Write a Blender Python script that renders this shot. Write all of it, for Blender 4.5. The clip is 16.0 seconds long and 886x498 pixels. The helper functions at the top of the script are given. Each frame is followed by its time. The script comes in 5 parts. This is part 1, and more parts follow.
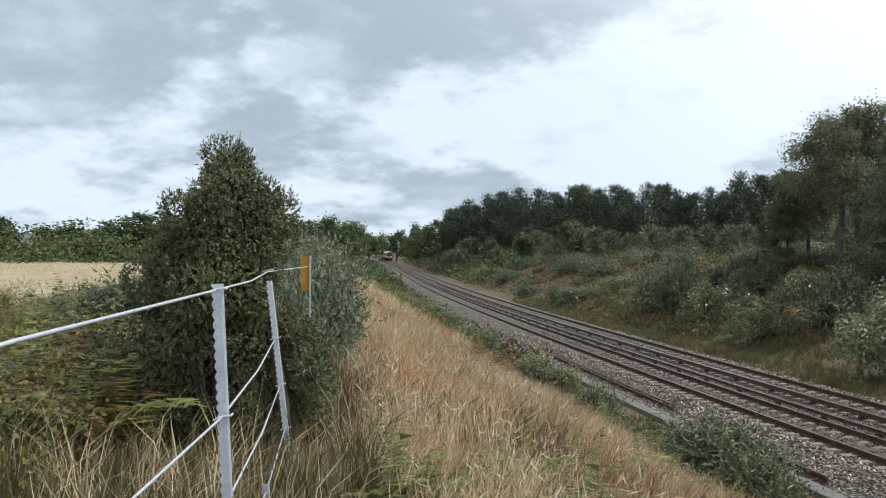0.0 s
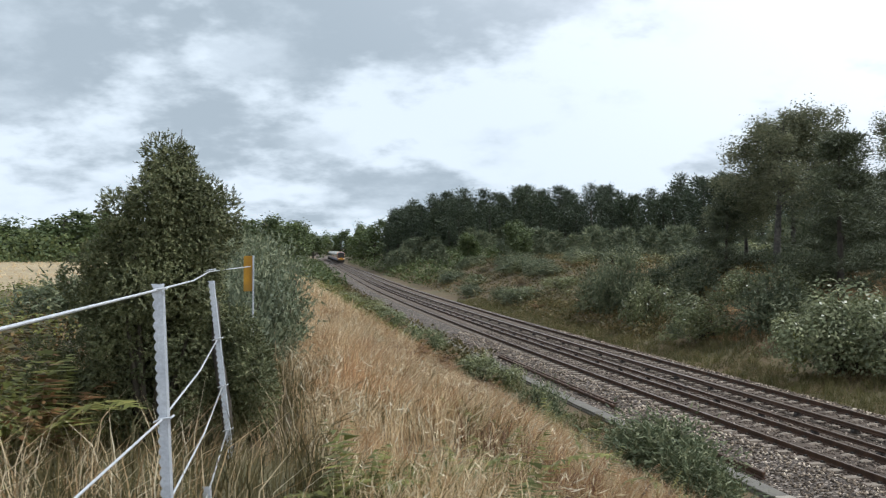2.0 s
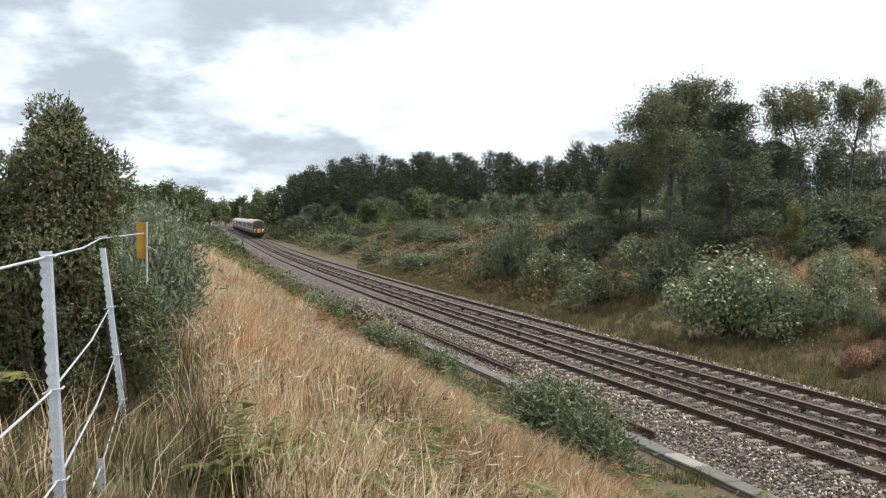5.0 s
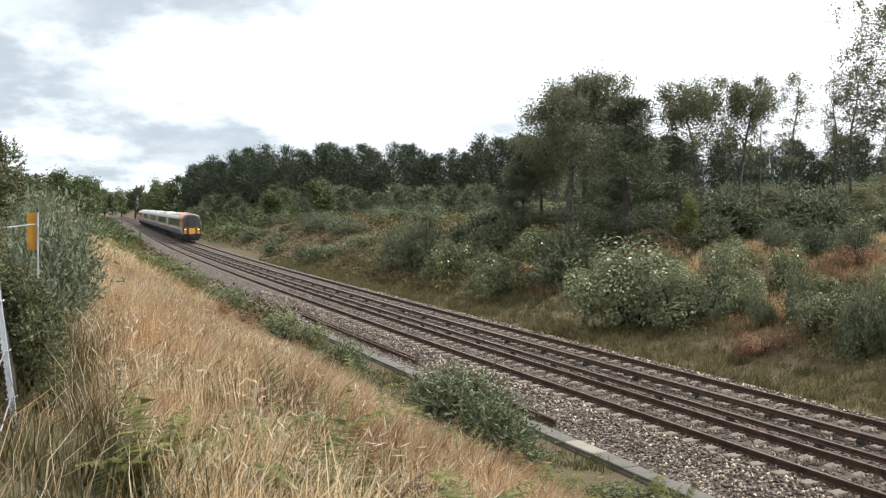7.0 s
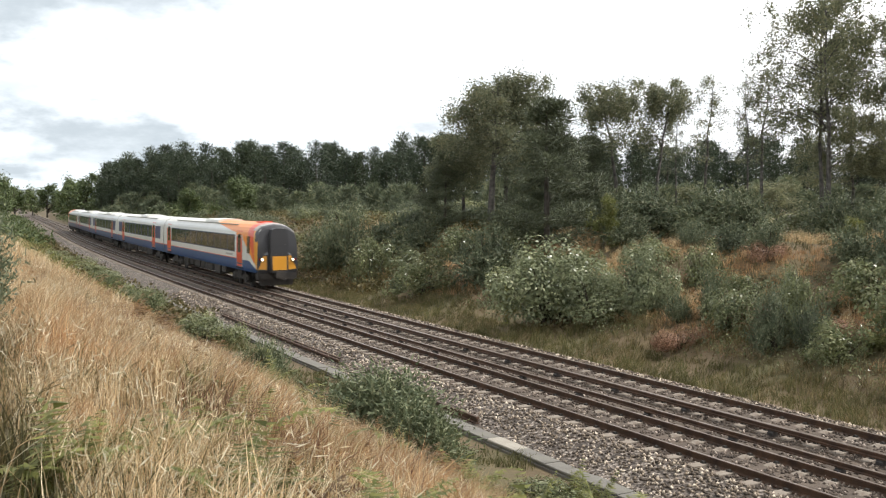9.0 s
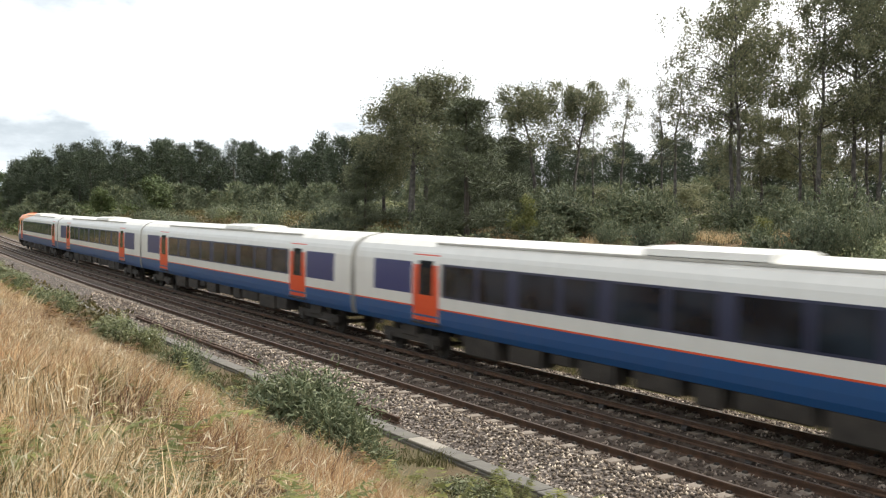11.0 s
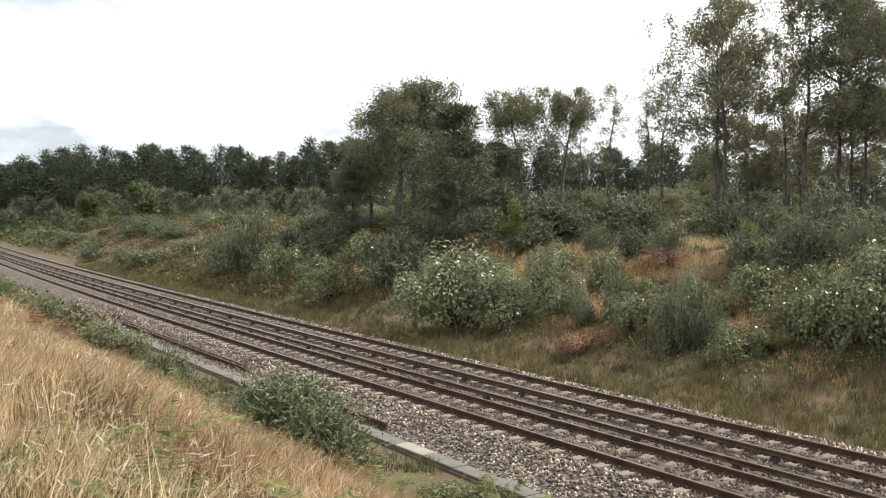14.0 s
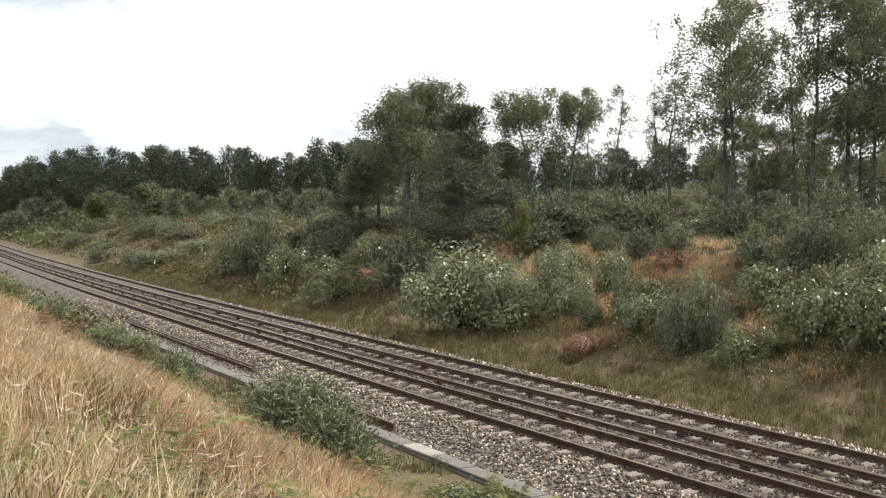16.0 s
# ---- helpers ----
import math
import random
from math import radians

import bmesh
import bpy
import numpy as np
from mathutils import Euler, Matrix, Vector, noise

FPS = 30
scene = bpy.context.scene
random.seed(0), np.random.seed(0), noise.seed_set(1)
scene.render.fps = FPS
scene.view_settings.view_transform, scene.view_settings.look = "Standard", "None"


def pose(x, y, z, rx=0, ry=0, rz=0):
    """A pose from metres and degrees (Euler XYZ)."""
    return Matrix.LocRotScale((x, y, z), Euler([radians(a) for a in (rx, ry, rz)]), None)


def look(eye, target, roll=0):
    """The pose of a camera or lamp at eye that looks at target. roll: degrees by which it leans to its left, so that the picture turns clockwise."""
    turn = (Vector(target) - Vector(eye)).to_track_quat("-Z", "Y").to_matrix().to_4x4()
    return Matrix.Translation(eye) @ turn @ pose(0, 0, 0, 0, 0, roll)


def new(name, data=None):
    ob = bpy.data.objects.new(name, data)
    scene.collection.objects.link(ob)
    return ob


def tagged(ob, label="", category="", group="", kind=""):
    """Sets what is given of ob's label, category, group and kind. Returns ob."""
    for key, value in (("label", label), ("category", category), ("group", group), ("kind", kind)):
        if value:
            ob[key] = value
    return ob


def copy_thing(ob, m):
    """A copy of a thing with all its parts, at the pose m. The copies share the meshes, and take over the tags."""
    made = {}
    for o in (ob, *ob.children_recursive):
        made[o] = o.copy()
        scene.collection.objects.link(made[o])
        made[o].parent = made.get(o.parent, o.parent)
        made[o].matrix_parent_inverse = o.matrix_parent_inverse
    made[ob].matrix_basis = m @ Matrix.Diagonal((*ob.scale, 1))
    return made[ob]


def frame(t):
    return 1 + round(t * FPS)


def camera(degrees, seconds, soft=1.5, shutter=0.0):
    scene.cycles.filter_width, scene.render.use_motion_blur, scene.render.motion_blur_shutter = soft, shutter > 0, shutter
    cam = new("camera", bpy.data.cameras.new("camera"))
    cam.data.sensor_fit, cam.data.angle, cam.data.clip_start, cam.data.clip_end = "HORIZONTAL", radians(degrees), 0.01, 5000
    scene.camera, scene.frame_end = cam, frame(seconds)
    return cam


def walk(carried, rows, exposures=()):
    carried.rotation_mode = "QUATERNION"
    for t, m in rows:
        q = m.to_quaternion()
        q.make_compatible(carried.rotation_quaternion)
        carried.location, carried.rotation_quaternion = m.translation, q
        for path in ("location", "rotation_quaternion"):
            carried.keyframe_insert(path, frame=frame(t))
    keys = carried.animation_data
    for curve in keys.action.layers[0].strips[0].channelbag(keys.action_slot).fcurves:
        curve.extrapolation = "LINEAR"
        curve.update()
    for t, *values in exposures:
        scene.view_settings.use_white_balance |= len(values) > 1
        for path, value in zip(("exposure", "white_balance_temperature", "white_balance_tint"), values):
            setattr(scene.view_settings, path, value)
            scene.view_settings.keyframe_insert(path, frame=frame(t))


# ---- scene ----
cam = camera(49.83, 16.0, soft=1.2, shutter=0.3)
EYE_Z = 4.7          # eye above the near rails; z = 0 lies about at rail height abreast of the camera
PATH = [(0.0, -0.0, 0.0, -0.2), (0.5, 0.01, -0.01, -0.2), (1.0, -0.01, -0.02, -0.2), (1.5, -0.65, 0.01, -0.19), (2.0, -3.32, 0.01, -0.32),
        (2.5, -5.29, -0.11, -0.36), (3.0, -6.64, -0.3, -0.39), (5.5, -10.22, -2.18, -0.42), (6.0, -11.67, -2.22, -0.47), (6.5, -13.72, -2.3, -0.58),
        (7.0, -15.08, -2.42, -0.59), (7.5, -16.17, -2.51, -0.65), (8.0, -17.18, -2.46, -0.63), (8.5, -18.49, -2.42, -0.69), (9.0, -19.73, -2.44, -0.65),
        (9.5, -21.27, -2.43, -0.74), (10.0, -22.61, -2.4, -0.73), (12.5, -25.6, -2.36, -0.74), (13.0, -25.45, -2.22, -0.72), (13.5, -25.4, -2.09, -0.74),
        (14.0, -25.26, -2.06, -0.73), (14.5, -25.16, -2.03, -0.7), (15.0, -25.1, -2.02, -0.68), (15.5, -24.93, -2.02, -0.68), (16.0, -24.82, -2.02, -0.67)]
EXPOSURES = [(0.0, -0.32, 5900, 8), (1.5, -0.32, 5900, 8), (3.0, -0.22, 6050, 9), (5.5, 0.02, 6250, 10), (9.0, 0.18, 6450, 10), (16.0, 0.26, 6550, 10)]
walk(cam, [(t, pose(0, 0, EYE_Z, 90 + p, r, y)) for t, y, p, r in PATH], EXPOSURES)

# the line: a wide curve, canted towards its inside; s runs along it, lat across it, z above the rails
PHI, CANT, HIGH, BEND = radians(9.137), radians(-0.519), 4.728, 5.319e-4
LAT, ALONG = Vector((math.cos(PHI), math.sin(PHI), 0)), Vector((-math.sin(PHI), math.cos(PHI), 0))
LEAN = Matrix.Rotation(CANT, 4, "Y")
NEAR, FAR, GAUGE = 13.62, 16.72, 1.22


STRAIGHT = 140.0     # past this the curve runs out into straight line


def bend(s):
    c = min(max(s, -300.0), STRAIGHT)
    return BEND / 2 * c * c + BEND * c * (s - c)


def on_line(s, lat, z=0.0):
    """A place by its way along the line, its distance across and its height above rail level."""
    p = LAT * (lat + bend(s)) + ALONG * s
    p.z = z - HIGH
    return LEAN @ p + Vector((0, 0, EYE_Z))


def line_pose(s, lat, z=0.0):
    """A frame on the line: y points along it, away from the viewer, z is square to the canted track."""
    d = (ALONG + LAT * BEND * min(max(s, -300.0), STRAIGHT)).normalized()
    m = Matrix.Identity(4)
    m.col[0][:3], m.col[1][:3], m.col[2][:3] = d.cross(Vector((0, 0, 1))), d, (0, 0, 1)
    m = LEAN @ m
    m.translation = on_line(s, lat, z)
    return m


def line_of(x, y):
    """s and lat of a place in plan."""
    s = x * ALONG.x + y * ALONG.y
    return s, x * LAT.x + y * LAT.y - bend(s)


# ---- light: a bright overcast sky, the thin side of it across the line ----
SUN_AZ, SUN_EL = radians(104), radians(55)     # azimuth clockwise from +y
world = bpy.data.worlds.new("sky")
scene.world = world
world.use_nodes = True
wn, wl = world.node_tree.nodes, world.node_tree.links
wn.clear()
w_out, w_bg = wn.new("ShaderNodeOutputWorld"), wn.new("ShaderNodeBackground")
sky = wn.new("ShaderNodeTexSky")
sky.sky_type, sky.sun_disc, sky.sun_elevation, sky.sun_rotation = "NISHITA", False, SUN_EL, SUN_AZ
sky_dim = wn.new("ShaderNodeVectorMath")
sky_dim.operation = "SCALE"
sky_dim.inputs["Scale"].default_value = 0.10
wl.new(sky.outputs[0], sky_dim.inputs[0])
tc = wn.new("ShaderNodeTexCoord")
# clouds lie on a flat sheet overhead: the direction is divided by its height
sep = wn.new("ShaderNodeSeparateXYZ")
wl.new(tc.outputs["Generated"], sep.inputs[0])
zmax = wn.new("ShaderNodeMath"); zmax.operation = "MAXIMUM"; zmax.inputs[1].default_value = 0.0
wl.new(sep.outputs[2], zmax.inputs[0])
zadd = wn.new("ShaderNodeMath"); zadd.operation = "ADD"; zadd.inputs[1].default_value = 0.34
wl.new(zmax.outputs[0], zadd.inputs[0])
comb = wn.new("ShaderNodeCombineXYZ")
for i in (0, 1):
    dv = wn.new("ShaderNodeMath"); dv.operation = "DIVIDE"
    wl.new(sep.outputs[i], dv.inputs[0]); wl.new(zadd.outputs[0], dv.inputs[1]); wl.new(dv.outputs[0], comb.inputs[i])
comb.inputs[2].default_value = 3.7


def sky_noise(scale, detail, low, high, more=None):
    n = wn.new("ShaderNodeTexNoise")
    n.inputs["Scale"].default_value, n.inputs["Detail"].default_value, n.inputs["Roughness"].default_value = scale, detail, 0.58
    wl.new(comb.outputs[0], n.inputs["Vector"])
    r = wn.new("ShaderNodeMapRange")
    r.interpolation_type = "SMOOTHSTEP"
    r.inputs[1].default_value, r.inputs[2].default_value = low, high
    fac = n.outputs["Fac"]
    if more is not None:
        plus = wn.new("ShaderNodeMath")
        wl.new(fac, plus.inputs[0])
        wl.new(more, plus.inputs[1])
        fac = plus.outputs[0]
    wl.new(fac, r.inputs[0])
    return r.outputs[0]


def w_mix(fac, a, b):
    n = wn.new("ShaderNodeMix")
    n.data_type = "RGBA"
    for sock, v in ((n.inputs[0], fac), (n.inputs[6], a), (n.inputs[7], b)):
        if isinstance(v, (tuple, float)):
            sock.default_value = v
        else:
            wl.new(v, sock)
    return n.outputs[2]


# how near a direction is to the veiled sun: the veil is thin and bright there
sundir = wn.new("ShaderNodeVectorMath"); sundir.operation = "DOT_PRODUCT"
sundir.inputs[1].default_value = (math.sin(SUN_AZ) * math.cos(SUN_EL), math.cos(SUN_AZ) * math.cos(SUN_EL), math.sin(SUN_EL))
wl.new(tc.outputs["Generated"], sundir.inputs[0])
veil = wn.new("ShaderNodeMapRange"); veil.interpolation_type = "SMOOTHSTEP"
veil.inputs[1].default_value, veil.inputs[2].default_value = -0.02, 0.48
wl.new(sundir.outputs["Value"], veil.inputs[0])
bright = w_mix(veil.outputs[0], (1.08, 1.15, 1.20, 1), (1.5, 1.5, 1.53, 1))
dark = w_mix(veil.outputs[0], (0.58, 0.65, 0.70, 1), (1.15, 1.17, 1.22, 1))
# the heavier cloud stands ahead of the viewer and thins out all round
heavy = wn.new("ShaderNodeVectorMath"); heavy.operation = "DOT_PRODUCT"
heavy.inputs[1].default_value = tuple(Vector((-0.16, 0.94, 0.29)).normalized())
unit_dir = wn.new("ShaderNodeVectorMath"); unit_dir.operation = "NORMALIZE"
wl.new(tc.outputs["Generated"], unit_dir.inputs[0])
wl.new(unit_dir.outputs[0], heavy.inputs[0])
bias = wn.new("ShaderNodeMapRange"); bias.interpolation_type = "SMOOTHSTEP"
bias.inputs[1].default_value, bias.inputs[2].default_value, bias.inputs[3].default_value, bias.inputs[4].default_value = 0.86, 0.985, -0.12, 0.02
wl.new(heavy.outputs["Value"], bias.inputs[0])
cloud = w_mix(sky_noise(2.3, 6, 0.44, 0.60, bias.outputs[0]), bright, dark)
cloud = w_mix(sky_noise(3.6, 6, 0.46, 0.74, bias.outputs[0]), cloud, w_mix(0.5, bright, dark))
thin = sky_noise(0.9, 3, 0.60, 0.75)
whole = w_mix(thin, cloud, w_mix(0.65, sky_dim.outputs[0], bright))
wl.new(whole, w_bg.inputs[0])
# the sky is dimmed overhead, out of view, so the sun models things more
zenith_dim = wn.new("ShaderNodeMapRange"); zenith_dim.interpolation_type = "SMOOTHSTEP"
zenith_dim.inputs[1].default_value, zenith_dim.inputs[2].default_value, zenith_dim.inputs[3].default_value, zenith_dim.inputs[4].default_value = 0.36, 0.75, 1.0, 0.5
wl.new(sep.outputs[2], zenith_dim.inputs[0])
wl.new(zenith_dim.outputs[0], w_bg.inputs[1])
wl.new(w_bg.outputs[0], w_out.inputs[0])

sun_data = bpy.data.lights.new("sun", "SUN")
sun_data.energy, sun_data.angle, sun_data.color = 4.0, radians(7), (1.0, 0.97, 0.92)
sun = new("sun", sun_data)
sun.matrix_world = look((60, 40, 90), (60 - math.sin(SUN_AZ) * math.cos(SUN_EL), 40 - math.cos(SUN_AZ) * math.cos(SUN_EL), 90 - math.sin(SUN_EL)))
# ---- materials ----
def material(name, rough=0.8, metal=0.0, spec=0.5):
    m = bpy.data.materials.new(name)
    m.use_nodes = True
    b = m.node_tree.nodes["Principled BSDF"]
    b.inputs["Roughness"].default_value, b.inputs["Metallic"].default_value = rough, metal
    b.inputs["Specular IOR Level"].default_value = spec
    return m, m.node_tree.nodes, m.node_tree.links, b


def rgba(c):
    return (*c, 1.0)


def ramp(nodes, links, fac, stops):
    r = nodes.new("ShaderNodeValToRGB")
    e = r.color_ramp.elements
    while len(e) < len(stops):
        e.new(0.5)
    for el, (p, c) in zip(e, stops):
        el.position, el.color = p, rgba(c)
    links.new(fac, r.inputs[0])
    return r.outputs[0]


def noise_tex(nodes, links, scale, detail=4.0, rough=0.55, coord="Object"):
    t, n = nodes.new("ShaderNodeTexCoord"), nodes.new("ShaderNodeTexNoise")
    n.inputs["Scale"].default_value, n.inputs["Detail"].default_value, n.inputs["Roughness"].default_value = scale, detail, rough
    links.new(t.outputs[coord], n.inputs["Vector"])
    return n.outputs["Fac"]


def mix(nodes, links, fac, a, b, mode="MIX"):
    n = nodes.new("ShaderNodeMix")
    n.data_type, n.blend_type = "RGBA", mode
    for sock, v in ((n.inputs[0], fac), (n.inputs[6], a), (n.inputs[7], b)):
        if isinstance(v, (int, float)):
            sock.default_value = v
        elif isinstance(v, tuple):
            sock.default_value = rgba(v)
        else:
            links.new(v, sock)
    return n.outputs[2]


def bump(nodes, links, bsdf, height, strength, distance):
    n = nodes.new("ShaderNodeBump")
    n.inputs["Strength"].default_value, n.inputs["Distance"].default_value = strength, distance
    links.new(height, n.inputs["Height"])
    links.new(n.outputs[0], bsdf.inputs["Normal"])


def surface(name, stops, scale, fine=0.0, rough=0.8, metal=0.0, relief=0.0, dirt=None, dirt_scale=1.0, spec=0.5):
    """A grainy surface: a coarse noise picks from the stops, a fine one adds grain, dirt lies in patches."""
    m, n, l, b = material(name, rough, metal, spec)
    col = ramp(n, l, noise_tex(n, l, scale), stops)
    if fine:
        f = noise_tex(n, l, fine, 3, 0.7)
        col = mix(n, l, 0.55, col, ramp(n, l, f, [(0.25, (0.35, 0.35, 0.35)), (0.75, (1.0, 1.0, 1.0))]), "MULTIPLY")
        if relief:
            bump(n, l, b, f, 0.6, relief)
    if dirt:
        d = noise_tex(n, l, dirt_scale, 6, 0.65)
        mask = n.new("ShaderNodeMapRange")
        mask.inputs[1].default_value, mask.inputs[2].default_value = 0.48, 0.68
        l.new(d, mask.inputs[0])
        col = mix(n, l, mask.outputs[0], col, dirt)
    l.new(col, b.inputs["Base Color"])
    return m


def foliage(name, c1, c2, c3, glow=0.25, rough=0.55, scale=0.35, spread=0.75):
    """Leaves: each one takes its own shade, patches of the plant differ, and light comes through."""
    m, n, l, b = material(name, rough, 0.0, 0.35)
    g = n.new("ShaderNodeNewGeometry")
    c1, c3 = (tuple(b_ + (a_ - b_) * spread for a_, b_ in zip(c, c2)) for c in (c1, c3))
    col = ramp(n, l, g.outputs["Random Per Island"], [(0.0, c1), (0.55, c2), (1.0, c3)])
    wide = 0.34 + 0.40 * (1 - spread)
    p = ramp(n, l, noise_tex(n, l, scale * 6, 4), [(0.3, (1 - wide, 1 - wide * 0.95, 1 - wide)), (0.7, (1.08 + wide * 0.6, 1.05 + wide * 0.55, 1.0 + wide * 0.4))])
    col = mix(n, l, 0.8, col, p, "MULTIPLY")
    oi = n.new("ShaderNodeObjectInfo")
    tint = ramp(n, l, oi.outputs["Random"], [(0.0, (0.8, 0.82, 0.85)), (1.0, (1.15, 1.12, 1.0))])
    col = mix(n, l, 0.7, col, tint, "MULTIPLY")
    l.new(col, b.inputs["Base Color"])
    tr, ms = n.new("ShaderNodeBsdfTranslucent"), n.new("ShaderNodeMixShader")
    l.new(col, tr.inputs[0])
    ms.inputs[0].default_value = glow
    l.new(b.outputs[0], ms.inputs[1])
    l.new(tr.outputs[0], ms.inputs[2])
    l.new(ms.outputs[0], n["Material Output"].inputs[0])
    return m


def paint(name, c, rough=0.35, grime=(0.10, 0.09, 0.08), amount=0.25):
    """Coach paint with a film of dirt, heavier in streaks."""
    m, n, l, b = material(name, rough)
    t = n.new("ShaderNodeTexCoord")
    mp = n.new("ShaderNodeMapping")
    mp.inputs["Scale"].default_value = (1.0, 2.5, 0.5)
    l.new(t.outputs["Object"], mp.inputs[0])
    no = n.new("ShaderNodeTexNoise")
    no.inputs["Scale"].default_value, no.inputs["Detail"].default_value = 1.3, 6
    l.new(mp.outputs[0], no.inputs[0])
    r = n.new("ShaderNodeMapRange")
    r.inputs[1].default_value, r.inputs[2].default_value, r.inputs[4].default_value = 0.35, 0.8, amount
    l.new(no.outputs["Fac"], r.inputs[0])
    l.new(mix(n, l, r.outputs[0], c, grime), b.inputs["Base Color"])
    return m


M_RUST = surface("rusty_rail", [(0.3, (0.045, 0.023, 0.013)), (0.7, (0.125, 0.066, 0.036))], 3.0, 40, 0.75, 0.0, 0.002)
M_RAILTOP = surface("worn_rail_head", [(0.3, (0.15, 0.115, 0.09)), (0.7, (0.27, 0.22, 0.185))], 1.5, 0, 0.38, 0.6)
M_SLEEPER = surface("weathered_concrete", [(0.3, (0.20, 0.165, 0.13)), (0.7, (0.34, 0.29, 0.235))], 3.0, 45, 0.9, 0, 0.003, (0.14, 0.10, 0.07), 2.2)
M_CONCRETE = surface("grey_concrete", [(0.3, (0.15, 0.14, 0.12)), (0.7, (0.25, 0.235, 0.205))], 2.5, 50, 0.9, 0, 0.003, (0.16, 0.15, 0.12), 1.8)
M_SLAB = surface("clean_concrete", [(0.3, (0.34, 0.31, 0.255)), (0.7, (0.44, 0.40, 0.335))], 2.5, 50, 0.9, 0, 0.003)
M_CERAMIC = surface("dark_insulator", [(0.3, (0.03, 0.028, 0.027)), (0.7, (0.06, 0.05, 0.045))], 6, 0, 0.6)
M_GALV = surface("galvanised_steel", [(0.3, (0.58, 0.62, 0.68)), (0.7, (0.76, 0.80, 0.86))], 9, 60, 0.5, 0.45, 0.0008)
M_WIRE = surface("galvanised_wire", [(0.3, (0.55, 0.57, 0.6)), (0.7, (0.7, 0.72, 0.75))], 20, 0, 0.45, 0.4)
M_YELLOW = surface("faded_yellow_plastic", [(0.3, (0.50, 0.25, 0.015)), (0.7, (0.62, 0.33, 0.03))], 8, 60, 0.6, 0, 0, (0.30, 0.17, 0.03), 6)
M_OLDWOOD = surface("grey_weathered_wood", [(0.3, (0.06, 0.05, 0.04)), (0.7, (0.13, 0.11, 0.09))], 7, 50, 0.9, 0, 0.004)
M_BARK = surface("dark_bark", [(0.3, (0.05, 0.042, 0.034)), (0.7, (0.11, 0.092, 0.075))], 5, 30, 0.9, 0, 0.01)
# birch bark, its colour darkened for trunks standing against the bright sky
M_BIRCH = surface("backlit_birch_bark", [(0.35, (0.055, 0.05, 0.044)), (0.65, (0.17, 0.155, 0.135))], 4, 25, 0.85, 0, 0.006, (0.05, 0.045, 0.04), 3)
M_TWIG = surface("brown_twigs", [(0.3, (0.045, 0.038, 0.026)), (0.7, (0.085, 0.07, 0.048))], 8, 40, 0.95, 0, 0.01)

M_GORSE = foliage("gorse_spines", (0.070, 0.090, 0.054), (0.132, 0.158, 0.096), (0.28, 0.29, 0.185), 0.18)
M_SEA = foliage("young_gorse", (0.075, 0.098, 0.060), (0.138, 0.164, 0.104), (0.28, 0.298, 0.195), 0.22)
M_OLDGORSE = foliage("old_gorse_spines", (0.068, 0.082, 0.036), (0.135, 0.15, 0.068), (0.29, 0.285, 0.15), 0.15)
M_YOUNGGORSE = foliage("low_gorse_spines", (0.080, 0.106, 0.056), (0.160, 0.190, 0.104), (0.35, 0.365, 0.22), 0.22)
M_RUSSET = foliage("russet_grass", (0.30, 0.16, 0.085), (0.50, 0.31, 0.17), (0.70, 0.51, 0.32), 0.3, 0.6, 0.12, spread=1.0)
M_SALLOW = foliage("sallow_leaves", (0.105, 0.135, 0.078), (0.22, 0.25, 0.152), (0.42, 0.44, 0.29), 0.34, 0.34)
M_BANKPINE = foliage("bank_pine_needles", (0.052, 0.066, 0.042), (0.090, 0.108, 0.068), (0.155, 0.17, 0.105), 0.1)
M_BRAMBLE = foliage("bramble_leaves", (0.095, 0.12, 0.058), (0.195, 0.22, 0.112), (0.40, 0.40, 0.245), 0.3, 0.28)
M_BIRCHLEAF = foliage("birch_leaves", (0.118, 0.130, 0.080), (0.20, 0.212, 0.134), (0.34, 0.34, 0.225), 0.5)
M_PINE = foliage("pine_needles", (0.030, 0.045, 0.027), (0.052, 0.074, 0.044), (0.10, 0.118, 0.066), 0.06)
M_OAK = foliage("tree_leaves", (0.049, 0.075, 0.030), (0.092, 0.125, 0.049), (0.167, 0.192, 0.083), 0.22)
M_FERN = foliage("green_bracken", (0.115, 0.135, 0.045), (0.195, 0.21, 0.07), (0.32, 0.31, 0.12), 0.38)
M_RUSTFERN = foliage("turning_bracken", (0.125, 0.069, 0.031), (0.213, 0.119, 0.050), (0.275, 0.200, 0.075), 0.25)
M_OLIVE = foliage("fading_bracken", (0.065, 0.062, 0.026), (0.115, 0.10, 0.045), (0.20, 0.155, 0.07), 0.25, spread=1.0)
M_GOLD = foliage("dry_grass", (0.35, 0.22, 0.11), (0.69, 0.52, 0.315), (0.94, 0.84, 0.64), 0.3, 0.6, 0.09, spread=1.0)
M_GREENGRASS = foliage("green_grass", (0.08, 0.085, 0.034), (0.135, 0.13, 0.056), (0.23, 0.20, 0.10), 0.35, 0.6, 0.12, spread=1.0)
M_SEED = foliage("pale_seed_heads", (0.50, 0.36, 0.20), (0.78, 0.66, 0.45), (0.93, 0.87, 0.70), 0.35, 0.55, 0.12, spread=1.0)
M_OLDSTRAW = foliage("dull_straw", (0.15, 0.115, 0.06), (0.26, 0.205, 0.11), (0.40, 0.33, 0.19), 0.3, 0.6, 0.12, spread=1.0)
M_HEATHER = foliage("red_brown_heather", (0.14, 0.075, 0.05), (0.23, 0.13, 0.085), (0.34, 0.21, 0.15), 0.2)

